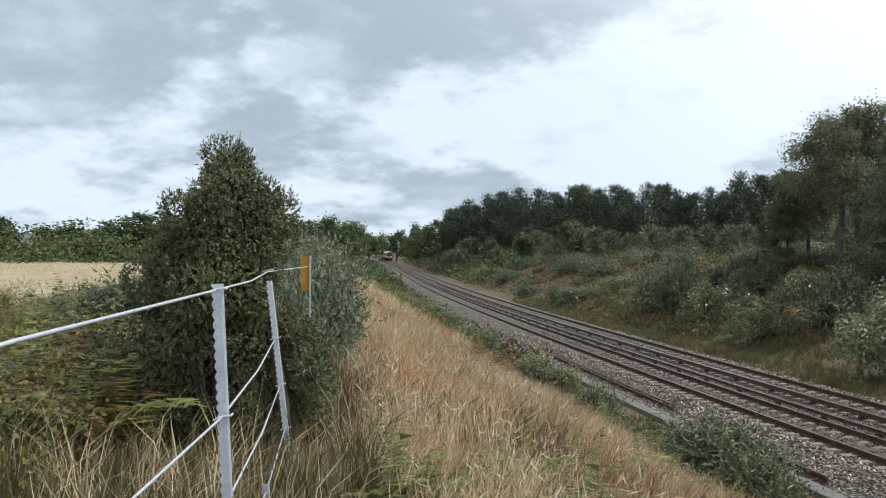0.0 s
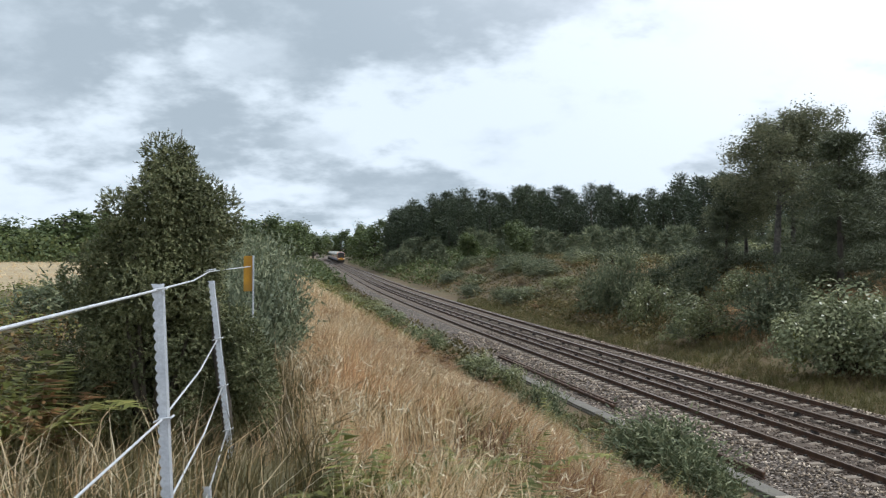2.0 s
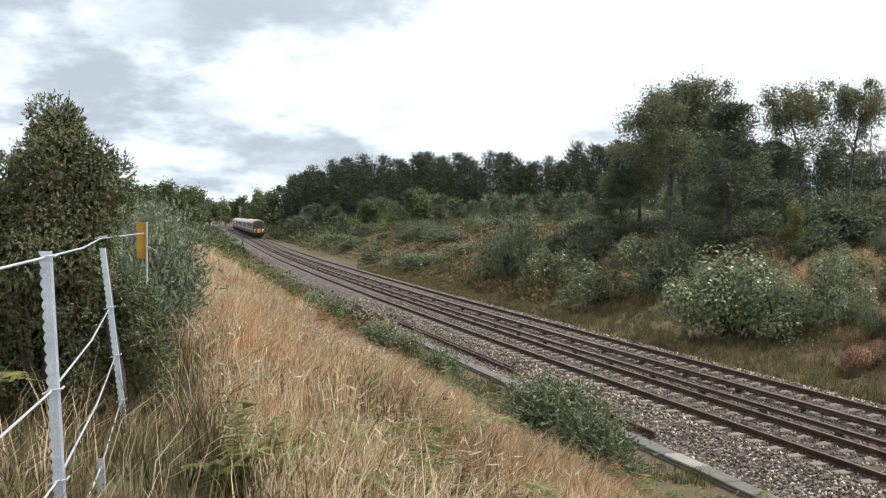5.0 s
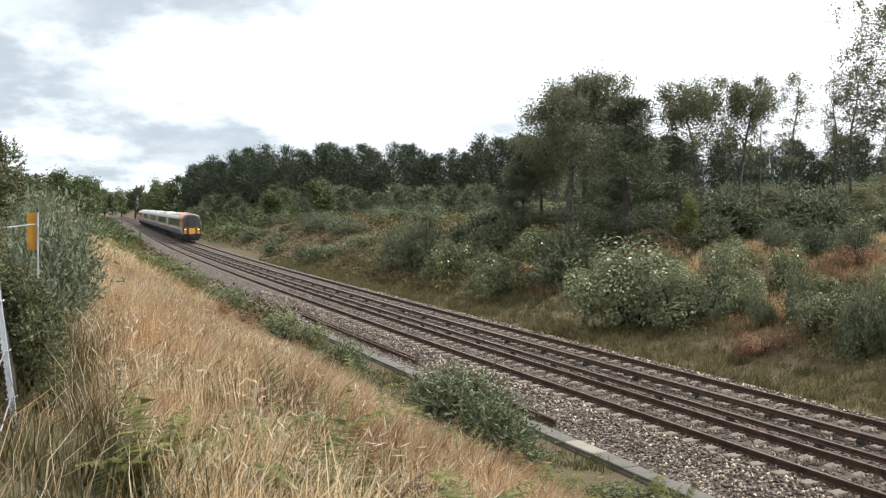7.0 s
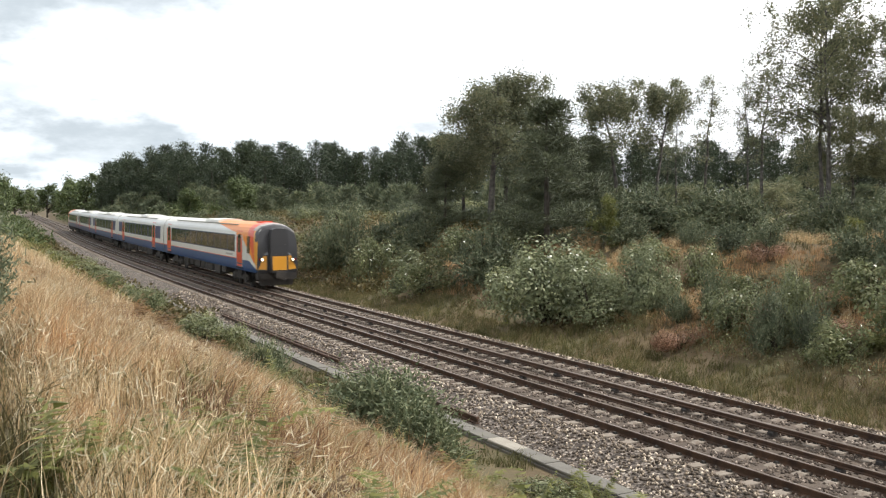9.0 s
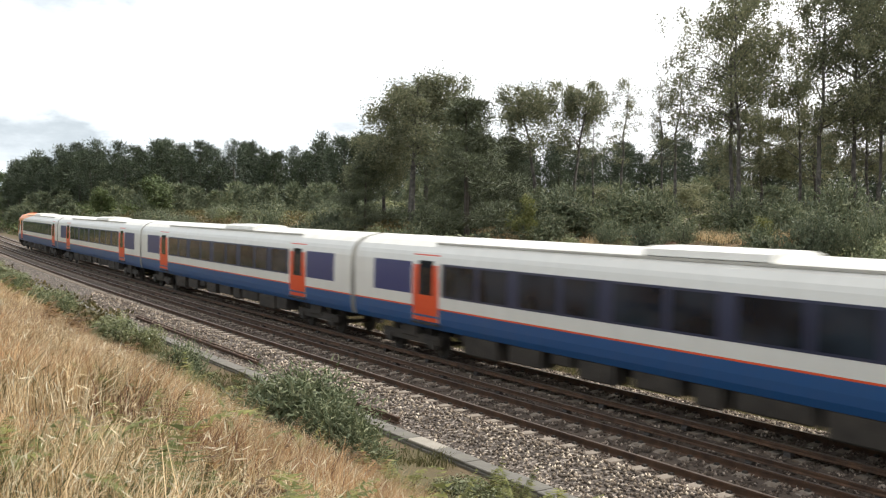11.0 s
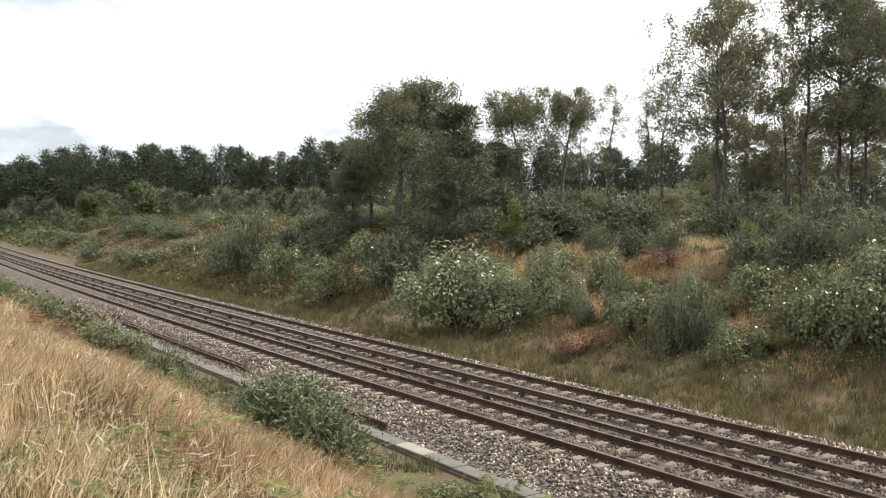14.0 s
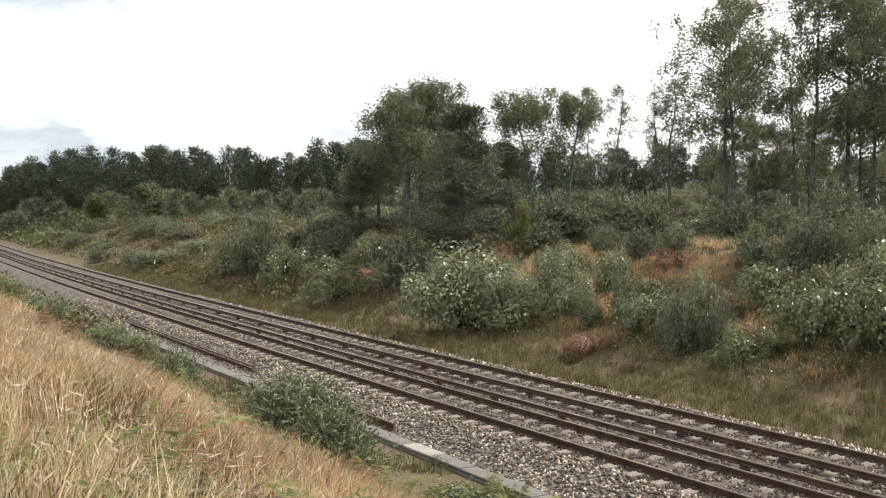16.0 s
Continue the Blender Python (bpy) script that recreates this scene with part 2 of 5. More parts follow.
M_WHITE = paint("white_coach_paint", (0.68, 0.68, 0.645), 0.3, amount=0.12)
M_ROOF = paint("pale_roof_paint", (0.72, 0.71, 0.66), 0.5, amount=0.2)
M_BLUE = paint("blue_coach_paint", (0.012, 0.075, 0.22), 0.3, amount=0.2)
M_NAVY = paint("navy_coach_paint", (0.028, 0.038, 0.14), 0.3, amount=0.1)
M_WINDOWBAND = paint("dark_window_band_paint", (0.014, 0.019, 0.055), 0.45, amount=0.08)
M_RED = paint("red_orange_paint", (0.68, 0.075, 0.018), 0.3, amount=0.12)
M_ORANGE = paint("orange_paint", (0.83, 0.25, 0.015), 0.3, amount=0.1)
M_GOLDPAINT = paint("yellow_warning_paint", (0.70, 0.32, 0.03), 0.3, amount=0.1)
M_BLACK = paint("black_paint", (0.035, 0.035, 0.037), 0.4, amount=0.1)
M_UNDER = surface("brake_dust_grey", [(0.3, (0.026, 0.023, 0.020)), (0.7, (0.070, 0.060, 0.050))], 2.0, 20, 0.85)
M_GREYEND = paint("grey_end_paint", (0.42, 0.41, 0.37), 0.5, amount=0.3)


def tinted_glass_sheen():
    m, n, l, b = material("tinted_glass_sheen", 0.06, 0.0, 0.28)
    # bluish patches put a trace of reflected sky into the dark tint
    col = ramp(n, l, noise_tex(n, l, 0.6, 3), [(0.4, (0.006, 0.008, 0.013)), (0.6, (0.024, 0.032, 0.046))])
    l.new(col, b.inputs["Base Color"])
    return m


M_GLASS = tinted_glass_sheen()
# the pale grey puts the sky's reflection into the windscreen colour
M_SCREEN = surface("sky_sheen_windscreen", [(0.35, (0.07, 0.08, 0.09)), (0.65, (0.20, 0.22, 0.24))], 1.2, 0, 0.08)


def lamp_glow():
    m, n, l, b = material("lit_headlamp", 0.2)
    b.inputs["Base Color"].default_value = (0.9, 0.85, 0.7, 1)
    b.inputs["Emission Color"].default_value = (1.0, 0.86, 0.6, 1)
    b.inputs["Emission Strength"].default_value = 4
    return m


M_LAMP = lamp_glow()
M_TAILLAMP = surface("dark_red_lens", [(0.3, (0.20, 0.01, 0.01)), (0.7, (0.25, 0.012, 0.012))], 5, 0, 0.2)


def stones(name, cols):
    m, n, l, b = material(name, 0.85)
    g = n.new("ShaderNodeNewGeometry")
    col = ramp(n, l, g.outputs["Random Per Island"], list(zip((0.0, 0.55, 0.82, 1.0), cols)))
    l.new(mix(n, l, 0.4, col, ramp(n, l, noise_tex(n, l, 30, 3), [(0.3, (0.5, 0.47, 0.45)), (0.7, (1, 1, 1))]), "MULTIPLY"), b.inputs["Base Color"])
    return m


M_STONE = stones("ballast_stone", ((0.042, 0.031, 0.022), (0.145, 0.111, 0.080), (0.36, 0.29, 0.215), (0.80, 0.69, 0.55)))
M_RUSTSTONE = stones("rust_stained_stone", ((0.034, 0.024, 0.017), (0.098, 0.072, 0.053), (0.185, 0.145, 0.112), (0.48, 0.40, 0.33)))


def ballast_bed():
    m, n, l, b = material("ballast_bed", 0.9)
    t, v = n.new("ShaderNodeTexCoord"), n.new("ShaderNodeTexVoronoi")
    v.inputs["Scale"].default_value = 17
    l.new(t.outputs["Object"], v.inputs["Vector"])
    sp = n.new("ShaderNodeSeparateColor")
    l.new(v.outputs["Color"], sp.inputs[0])
    col = ramp(n, l, sp.outputs[0], [(0.0, (0.036, 0.028, 0.022)), (0.55, (0.098, 0.079, 0.064)), (0.85, (0.22, 0.185, 0.155)), (1.0, (0.44, 0.385, 0.33))])
    col = mix(n, l, 0.5, col, ramp(n, l, noise_tex(n, l, 0.5, 5), [(0.3, (0.55, 0.48, 0.42)), (0.7, (1, 1, 1))]), "MULTIPLY")
    l.new(col, b.inputs["Base Color"])
    bump(n, l, b, v.outputs["Distance"], 1.0, 0.03)
    return m


M_BALLAST = ballast_bed()
M_STAINED = surface("rust_stained_ballast", [(0.25, (0.06, 0.044, 0.032)), (0.75, (0.15, 0.113, 0.085))], 0.8, 22, 0.92, 0, 0.03)
M_SOIL = surface("heath_soil", [(0.25, (0.085, 0.060, 0.032)), (0.5, (0.14, 0.10, 0.052)), (0.75, (0.21, 0.155, 0.08))], 0.35, 7, 0.95, 0, 0.03, (0.10, 0.095, 0.042), 0.25)
M_FIELD = surface("dry_field", [(0.3, (0.36, 0.28, 0.16)), (0.7, (0.48, 0.39, 0.24))], 0.25, 3, 0.95, 0, 0.03)
M_HILL = surface("far_woodland", [(0.3, (0.10, 0.13, 0.12)), (0.7, (0.20, 0.22, 0.20))], 0.01, 0, 0.95)
# ---- helpers for things ----
def mesh_of(name, verts, faces, mats, idx=None, smooth=False):
    me = bpy.data.meshes.new(name)
    me.from_pydata([tuple(v) for v in verts], [], [tuple(f) for f in faces])
    for m in mats:
        me.materials.append(m)
    if idx is not None:
        me.polygons.foreach_set("material_index", np.asarray(idx, dtype=np.int32))
    if smooth:
        me.polygons.foreach_set("use_smooth", np.ones(len(me.polygons), dtype=bool))
    me.update()
    return me


def thing(name, label, category, group="", kind="", place=None):
    ob = tagged(new(name), label, category, group, kind)
    ob.empty_display_size = 0.2
    if place is not None:
        ob.matrix_world = place
    return ob


def under(name, mesh, parent, label="", m=None):
    ob = new(name, mesh)
    ob.parent = parent
    if m is not None:
        ob.matrix_basis = m
    if label:
        tagged(ob, label)
    return ob


class Shape:
    """Collects boxes, prisms and tubes into one mesh."""

    def __init__(self):
        self.v, self.f, self.i = [], [], []

    def add(self, verts, faces, mat=0):
        n = len(self.v)
        self.v += [tuple(p) for p in verts]
        self.f += [tuple(n + k for k in f) for f in faces]
        self.i += [mat] * len(faces)

    def box(self, x0, x1, y0, y1, z0, z1, mat=0, c=0.0):
        """A box whose long edges are chamfered by c along y."""
        if c <= 0:
            v = [(x, y, z) for y in (y0, y1) for z in (z0, z1) for x in (x0, x1)]
            self.add(v, [(0, 1, 3, 2), (5, 4, 6, 7), (0, 4, 5, 1), (2, 3, 7, 6), (0, 2, 6, 4), (1, 5, 7, 3)], mat)
        else:
            ring = [(x0 + c, z0), (x1 - c, z0), (x1, z0 + c), (x1, z1 - c), (x1 - c, z1), (x0 + c, z1), (x0, z1 - c), (x0, z0 + c)]
            self.prism(ring, y0, y1, mat)

    def prism(self, ring, y0, y1, mat=0):
        """A ring of (x, z) pushed along y."""
        k = len(ring)
        v = [(x, y0, z) for x, z in ring] + [(x, y1, z) for x, z in ring]
        self.add(v, [(i, (i + 1) % k, k + (i + 1) % k, k + i) for i in range(k)] + [tuple(range(k))[::-1], tuple(range(k, 2 * k))], mat)

    def tube(self, pts, radii, sides=7, mat=0):
        """A tapered tube through points."""
        n, pts = len(self.v), [Vector(p) for p in pts]
        for k, p in enumerate(pts):
            d = (pts[min(k + 1, len(pts) - 1)] - pts[max(k - 1, 0)]).normalized()
            a = d.cross(Vector((0.31, 0.95, 0.05))).normalized()
            b = d.cross(a)
            for j in range(sides):
                q = p + (a * math.cos(j * math.tau / sides) + b * math.sin(j * math.tau / sides)) * radii[k]
                self.v.append(tuple(q))
        for k in range(len(pts) - 1):
            for j in range(sides):
                self.f.append((n + k * sides + j, n + k * sides + (j + 1) % sides, n + (k + 1) * sides + (j + 1) % sides, n + (k + 1) * sides + j))
                self.i.append(mat)
        self.f.append(tuple(range(n, n + sides))[::-1])
        self.f.append(tuple(range(n + (len(pts) - 1) * sides, n + len(pts) * sides)))
        self.i += [mat, mat]

    def mesh(self, name, mats, smooth=False):
        return mesh_of(name, self.v, self.f, mats if isinstance(mats, (list, tuple)) else [mats], self.i, smooth)


# ---- the ground: a near bank, the formation, the far side of the cutting and the heath ----
def smooth01(a, b, x):
    u = min(max((x - a) / (b - a), 0.0), 1.0)
    return u * u * (3 - 2 * u)


def lin(x, *pts):
    for (x0, y0), (x1, y1) in zip(pts, pts[1:]):
        if x <= x1:
            return y0 + (y1 - y0) * min(max((x - x0) / (x1 - x0), 0), 1)
    return pts[-1][1]


def rail_z(s, lat):
    return on_line(s, lat).z


def ground_z(s, lat, rough=True):
    s_ = min(max(s, -300), 450)
    r = rail_z(s_, min(max(lat, 0), 25))
    top = EYE_Z - 1.62 - lin(s, (0, 0), (40, 0.1), (120, 0.9), (250, 1.8)) * (1 if lat > -6 else 0.3)
    n = noise.noise(Vector((s * 0.21, lat * 0.21, 0))) * 0.16 + noise.noise(Vector((s * 0.7, lat * 0.7, 5))) * 0.06 if rough else 0
    if lat < 10.4:
        u = lin(lat, (1.2, 0), (2.8, 0.12), (6.6, 0.72), (8.6, 0.95), (10.4, 1.0))
        k = 1.0 if lat < 9.3 else 0.3
        return top + (r - 0.52 - top) * u + n * k * (1 if lat > -8 else 0.6)
    if lat < 19.1:
        # cess, ballast shoulders, sleeper tops
        return r + lin(lat, (10.4, -0.52), (11.4, -0.47), (12.3, -0.19), (12.5, -0.165), (17.95, -0.165), (18.3, -0.19), (19.0, -0.42), (19.1, -0.44))
    far = EYE_Z + lin(s, (-40, -0.6), (15, -0.9), (45, -1.15), (110, -1.2), (300, -0.8))
    u = lin(lat, (19.1, 0), (21.0, 0.06), (24.6, 0.38), (28.7, 0.82), (32, 0.97), (36, 1.0))
    z = r - 0.5 + (far - (r - 0.5)) * u
    return z + lin(lat, (40, 0), (110, 1.2), (300, 3.0)) + n * min(1.0, (lat - 19.1) / 4) * (2.0 if lat > 24 else 1.2)


def steps(pts):
    """Values that run through (start, step) pairs up to the last value."""
    out = []
    for (a, st), (b, _) in zip(pts, pts[1:]):
        k = max(1, round((b - a) / st))
        out += [a + (b - a) * i / k for i in range(k)]
    return out + [pts[-1][0]]


def plan(s, lat):
    """x, y of a place on the line; far out the curve runs on straight."""
    p = LAT * (lat + bend(s)) + ALONG * s
    q = LEAN @ Vector((p.x, p.y, -HIGH))
    return q.x, q.y


def build_ground():
    S = steps([(-300, 20), (-60, 5), (-5, 1.0), (70, 2.5), (160, 8), (450, 60), (900, 400), (3600, 1)])
    Ls = steps([(-1800, 300), (-300, 40), (-60, 6), (-12, 1.2), (2, 0.6), (10.4, 0.3), (12.75, 0.6), (17.55, 0.3), (19.1, 0.75), (42, 3), (75, 12), (200, 100), (1800, 1)])
    v, f, idx = [], [], []
    for s in S:
        for a in Ls:
            x, y = plan(s, a)
            v.append((x, y, ground_z(s, a)))
    w = len(Ls)
    for i in range(len(S) - 1):
        for j in range(w - 1):
            f.append((i * w + j, i * w + j + 1, (i + 1) * w + j + 1, (i + 1) * w + j))
            m = (Ls[j] + Ls[j + 1]) / 2
            idx.append(3 if 12.75 < m < 17.55 else 1 if 11.3 < m < 19.1 else 2 if m < -9 and S[i] > 12 else 0)
    ob = new("ground", mesh_of("ground", v, f, [M_SOIL, M_BALLAST, M_FIELD, M_STAINED], idx, True))
    tagged(ob, "rough heathland ground with a railway cutting and ballast bed", "ground", kind="structure")


build_ground()


def at(s, lat, dz=0.0):
    x, y = plan(s, lat)
    return Vector((x, y, ground_z(s, lat) + dz))


# ---- railway tracks ----
def rail_profile(h, head, foot, web):
    return [(-foot, -h), (foot, -h), (foot, -h + 0.018), (web, -h + 0.035), (web, -0.045), (head, -0.035), (head, -0.006), (head - 0.006, 0),
            (-head + 0.006, 0), (-head, -0.006), (-head, -0.035), (-web, -0.045), (-web, -h + 0.035), (-foot, -h + 0.018)]


def sweep_line(name, ring, lat, z, s0, s1, mats, top_edges, step=4.0):
    ss = steps([(s0, step), (s1, 1)])
    k = len(ring)
    v, f, idx = [], [], []
    for s in ss:
        m = line_pose(s, lat, z)
        v += [m @ Vector((x, 0, zz)) for x, zz in ring]
    for i in range(len(ss) - 1):
        for j in range(k):
            f.append((i * k + j, i * k + (j + 1) % k, (i + 1) * k + (j + 1) % k, (i + 1) * k + j))
            idx.append(1 if j in top_edges else 0)
    f += [tuple(range(k))[::-1], tuple(range((len(ss) - 1) * k, len(ss) * k))]
    return mesh_of(name, v, f, mats, idx + [0, 0])


def sleeper_mesh():
    sh = Shape()
    w = 0.13
    ring = [(-w, -0.2), (w, -0.2), (w * 0.85, -0.01), (w * 0.75, 0.0), (-w * 0.75, 0.0), (-w * 0.85, -0.01)]
    k = len(ring)
    xs = [(-1.06, 0.0), (-0.38, 0.0), (-0.26, -0.03), (0.26, -0.03), (0.38, 0.0), (1.06, 0.0)]
    v = [(x, a, z + (d if z > -0.1 else 0)) for x, d in xs for a, z in ring]
    f = [(i * k + j, i * k + (j + 1) % k, (i + 1) * k + (j + 1) % k, (i + 1) * k + j) for i in range(len(xs) - 1) for j in range(k)]
    sh.add(v, f + [tuple(range(k))[::-1], tuple(range((len(xs) - 1) * k, len(xs) * k))])
    return sh


def build_track(lat, label, head_mats):
    track = thing("railway_track", label, "railway track", "railway tracks", "structure")
    ring = rail_profile(0.159, 0.036, 0.07, 0.010)
    for side in (-1, 1):
        under("rail", sweep_line("rail", ring, lat + side * GAUGE / 2, 0.0, -260, 430, head_mats, (7,)), track, "rusty steel rail with a worn head")
    sh = sleeper_mesh()
    me = sh.mesh("sleeper", M_SLEEPER)
    far_v, far_f = [], []
    s = -60.0
    base = np.array(sh.v)
    while s < 300:
        m = line_pose(s, lat, -0.135)
        if 6 < s < 100:
            under("sleeper", me, track, m=m)
        else:
            n = len(far_v)
            far_v += [m @ Vector(p) for p in base]
            far_f += [tuple(n + q for q in f) for f in sh.f]
        s += 0.66
    tagged(under("distant_sleepers", mesh_of("distant_sleepers", far_v, far_f, [M_SLEEPER]), track), kind="stuff")
    # rail clips and pads
    sh = Shape()
    s = -60.0
    while s < 60:
        if s > 8:
            m = line_pose(s, lat, 0)
            for side in (-1, 1):
                for e in (-1, 1):
                    x = side * GAUGE / 2 + e * 0.095
                    v = [m @ Vector((x + a, b, c)) for a, b, c in ((-.04, -.05, -.14), (.04, -.05, -.14), (.04, .05, -.14), (-.04, .05, -.14), (-.03, -.035, -.095), (.03, -.035, -.095), (.03, .035, -.095), (-.03, .035, -.095))]
                    sh.add(v, [(4, 5, 6, 7), (0, 1, 5, 4), (1, 2, 6, 5), (2, 3, 7, 6), (3, 0, 4, 7)])
        s += 0.66
    tagged(under("rail_clips", sh.mesh("rail_clips", M_UNDER), track), kind="stuff")
    return track


build_track(NEAR, "plain railway track with rusty rails on concrete sleepers", [M_RUST, M_RAILTOP])
build_track(FAR, "railway track with rusty rails that carries the passing train", [M_RUST, M_RAILTOP])


def build_conductor(lat, label):
    rail = thing("conductor_rail", label, "conductor rail", "conductor rails", "structure")
    ring = rail_profile(0.105, 0.042, 0.062, 0.03)
    under("rail", sweep_line("conductor", ring, lat, 0.075, -260, 430, [M_RUST, M_RAILTOP], (7,)), rail)
    sh = Shape()
    sh.prism([(-.075, 0), (.075, 0), (.075, .06), (.05, .08), (.05, .115), (-.05, .115), (-.05, .08), (-.075, .06)], -.075, .075)
    me = sh.mesh("insulator", M_CERAMIC)
    s = -60.0 + 0.3
    while s < 130:
        if s > 6:
            under("insulator", me, rail, m=line_pose(s, lat, -0.145))
        s += 2.64
    return rail


build_conductor(NEAR + GAUGE / 2 + 0.42, "raised steel conductor rail on dark insulators beside the near track")
build_conductor(FAR - GAUGE / 2 - 0.30, "raised steel conductor rail on dark insulators beside the far track")


# ---- beside the line: cable trough and a spare rail ----
def trough():
    t = thing("cable_trough", "concrete cable trough with separate lids along the cess", "cable trough", kind="structure")
    sh = Shape()
    sh.box(-.2, .2, -.56, .56, -.06, 0, 0, .012)
    lid, clean = sh.mesh("lid", M_CONCRETE), sh.mesh("clean_lid", M_SLAB)
    rng = random.Random(2)
    s = 8.0
    while s < 75:
        m = line_pose(s, 10.95 + rng.uniform(-.012, .012), -.385 + rng.uniform(-.008, .008)) @ pose(0, 0, 0, rng.uniform(-.5, .5), rng.uniform(-1, 1), rng.uniform(-.6, .6))
        pale = abs(s - 17.4) < .6
        under("lid", clean if pale else lid, t, "new pale concrete lid" if pale else "", m)
        s += 1.14
    under("channel", sweep_line("channel", [(-.24, -.2), (.24, -.2), (.24, -.07), (-.24, -.07)], 10.95, -.385, 7.4, 75, [M_CONCRETE, M_CONCRETE], ()), t)
    ring = rail_profile(.159, .036, .07, .010)
    for lat, a, b in ((11.66, 28.5, 43.0), (11.86, 28.9, 43.4), (11.45, 19.2, 22.0)):
        ob = new("spare_rail", sweep_line("spare_rail", ring, lat, -.28, a, b, [M_RUST, M_RUST], ()))
        tagged(ob, "rusty spare rail lying in the cess beside the trough", "rail", "spare rails")


trough()


def far_hill():
    v, f, n = [], [], 60
    for i in range(n + 1):
        a = radians(-50 + 100 * i / n)
        x, y = 3000 * math.sin(a), 3000 * math.cos(a)
        h = 48 + 14 * noise.noise(Vector((i * .15, 0, 3))) + 5 * noise.noise(Vector((i * .6, 2, 3)))
        v += [(x, y, -30), (x * 1.02, y * 1.02, h), (x * 1.3, y * 1.3, -30)]
    for i in range(n):
        for j in (0, 1):
            f.append((i * 3 + j, i * 3 + 3 + j, i * 3 + 4 + j, i * 3 + 1 + j))
    tagged(new("backdrop_hill", mesh_of("hill", v, f, [M_HILL], None, True)), "low wooded hill on the far horizon", "hill", kind="structure")


far_hill()


# ---- the fence ----
def fence():
    fn = thing("wire_fence", "galvanised steel post and wire fence in long grass", "fence")

    def post(x, y, top, bottom, lean, name="post"):
        """A steel angle whose one edge is notched all the way down."""
        w, n = .045, int((top - bottom) / .045)
        v, f = [], []
        for i in range(n * 4 + 1):
            z = top - (top - bottom) * i / (n * 4)
            d = (0, .35, 1, .35)[i % 4] * .011
            o = (top - z) * lean
            v += [(x - w / 2 + d + o, y, z), (x + w / 2 + o, y, z), (x + w / 2 + o, y + .05, z), (x + w / 2 + o - .005, y + .05, z), (x + w / 2 + o - .005, y + .006, z), (x - w / 2 + d + o, y + .006, z)]
        k = 6
        for i in range(n * 4):
            for j in range(k):
                f.append((i * k + j, i * k + (j + 1) % k, (i + 1) * k + (j + 1) % k, (i + 1) * k + j))
        f += [tuple(range(k)), tuple(range(n * 4 * k, n * 4 * k + k))[::-1]]
        return under("post", mesh_of("post", v, f, [M_GALV]), fn, "galvanised steel angle post with a notched edge")
    E = EYE_Z
    post(-1.0, 4.2, E - .158, E - 1.75, .048)
    post(-1.445, 7.9, E - .27, E - 1.75, .115)
    post(-1.10, 5.9, E - 1.46, E - 1.8, .05)
    levels = (-.185, -.745, -1.13, -1.49)
    for k, z in enumerate(levels):
        sh = Shape()
        pts = [(-.72, .9, E + z * .98), (-.90, 2.0, E + z - .012), (-1.0 + .048 * (-z - .158), 4.19, E + z), (-1.22 + .08 * -z, 6.0, E + z - .02), (-1.445 + .115 * (-z - .27), 7.89, E + z * 1.0 - .01)]
        if k == 0:
            pts += [(-1.49, 10.48, E - .20)]
        sh.tube(pts, [.0055] * len(pts), 6)
        under("wire", sh.mesh("wire", M_WIRE, True), fn, "taut galvanised wire")
        for (px, py, ln) in ((-1.0 + .048 * (-z - .158), 4.2, 1), (-1.445 + .115 * (-z - .27), 7.9, 1)):
            c = Shape()
            c.tube([(px - .035, py - .012, E + z - .012), (px, py - .014, E + z + .004), (px + .04, py - .01, E + z + .008)], [.005] * 3, 5)
            c.tube([(px + .04, py - .01, E + z + .008), (px + .04, py + .04, E + z + .01)], [.005] * 2, 5)
            under("wire_clip", c.mesh("wire_clip", M_WIRE), fn)
    sh = Shape()
    rg = random.Random(5)
    pts = [(-1.32, 8.15, E - 1.75), (-1.36, 8.15, E - 1.3), (-1.44, 8.2, E - .9), (-1.46, 8.2, E - .45)]
    sh.tube(pts, [.045, .05, .045, .03], 8)
    tagged(new("old_fence_post", sh.mesh("old_fence_post", M_OLDWOOD, True)), "leaning grey weathered wooden post behind the wire fence", "fence post")
    mk = thing("marker_post", "faded yellow marker plate on a thin steel post", "marker post")
    sh = Shape()
    sh.box(-1.565, -1.46, 10.5, 10.512, E - .47, E - .085, 0, .004)
    under("plate", sh.mesh("plate", M_YELLOW), mk, "faded yellow plastic plate")
    sh = Shape()
    sh.box(-1.47, -1.455, 10.49, 10.52, E - 1.8, E - .08)
    under("stake", sh.mesh("stake", M_GALV), mk)


fence()
# ---- the train: five carriages; in each, y runs along the body, away from the viewer ----
HALF, SILL, CANTRAIL, CROWN = 1.37, 0.98, 3.30, 3.76


def body_ring(taper=1.0, drop=0.0):
    """The body's section from one sill over the roof to the other, as (x, z)."""
    side = [(HALF - 0.10, SILL), (HALF - 0.03, 1.15), (HALF, 1.35), (HALF, 1.605), (HALF, 1.65), (HALF, 2.02), (HALF - 0.005, 2.5), (HALF - 0.03, 2.98),
            (HALF - 0.07, 3.18), (HALF - 0.13, CANTRAIL), (HALF - 0.27, 3.46), (HALF - 0.55, 3.62), (HALF - 0.95, 3.72), (0, CROWN)]
    ring = side + [(-x, z) for x, z in side[-2::-1]]
    out = []
    for x, z in ring:
        k = max(0.0, (z - 1.2) / (CROWN - 1.2))
        out.append((x * (1 - (1 - taper) * (0.4 + 0.6 * k)), z - drop * k ** 3))
    return out


PAINTS = [M_WHITE, M_BLUE, M_ORANGE, M_ROOF, M_RED, M_GOLDPAINT, M_GREYEND, M_UNDER, M_BLACK, M_NAVY]


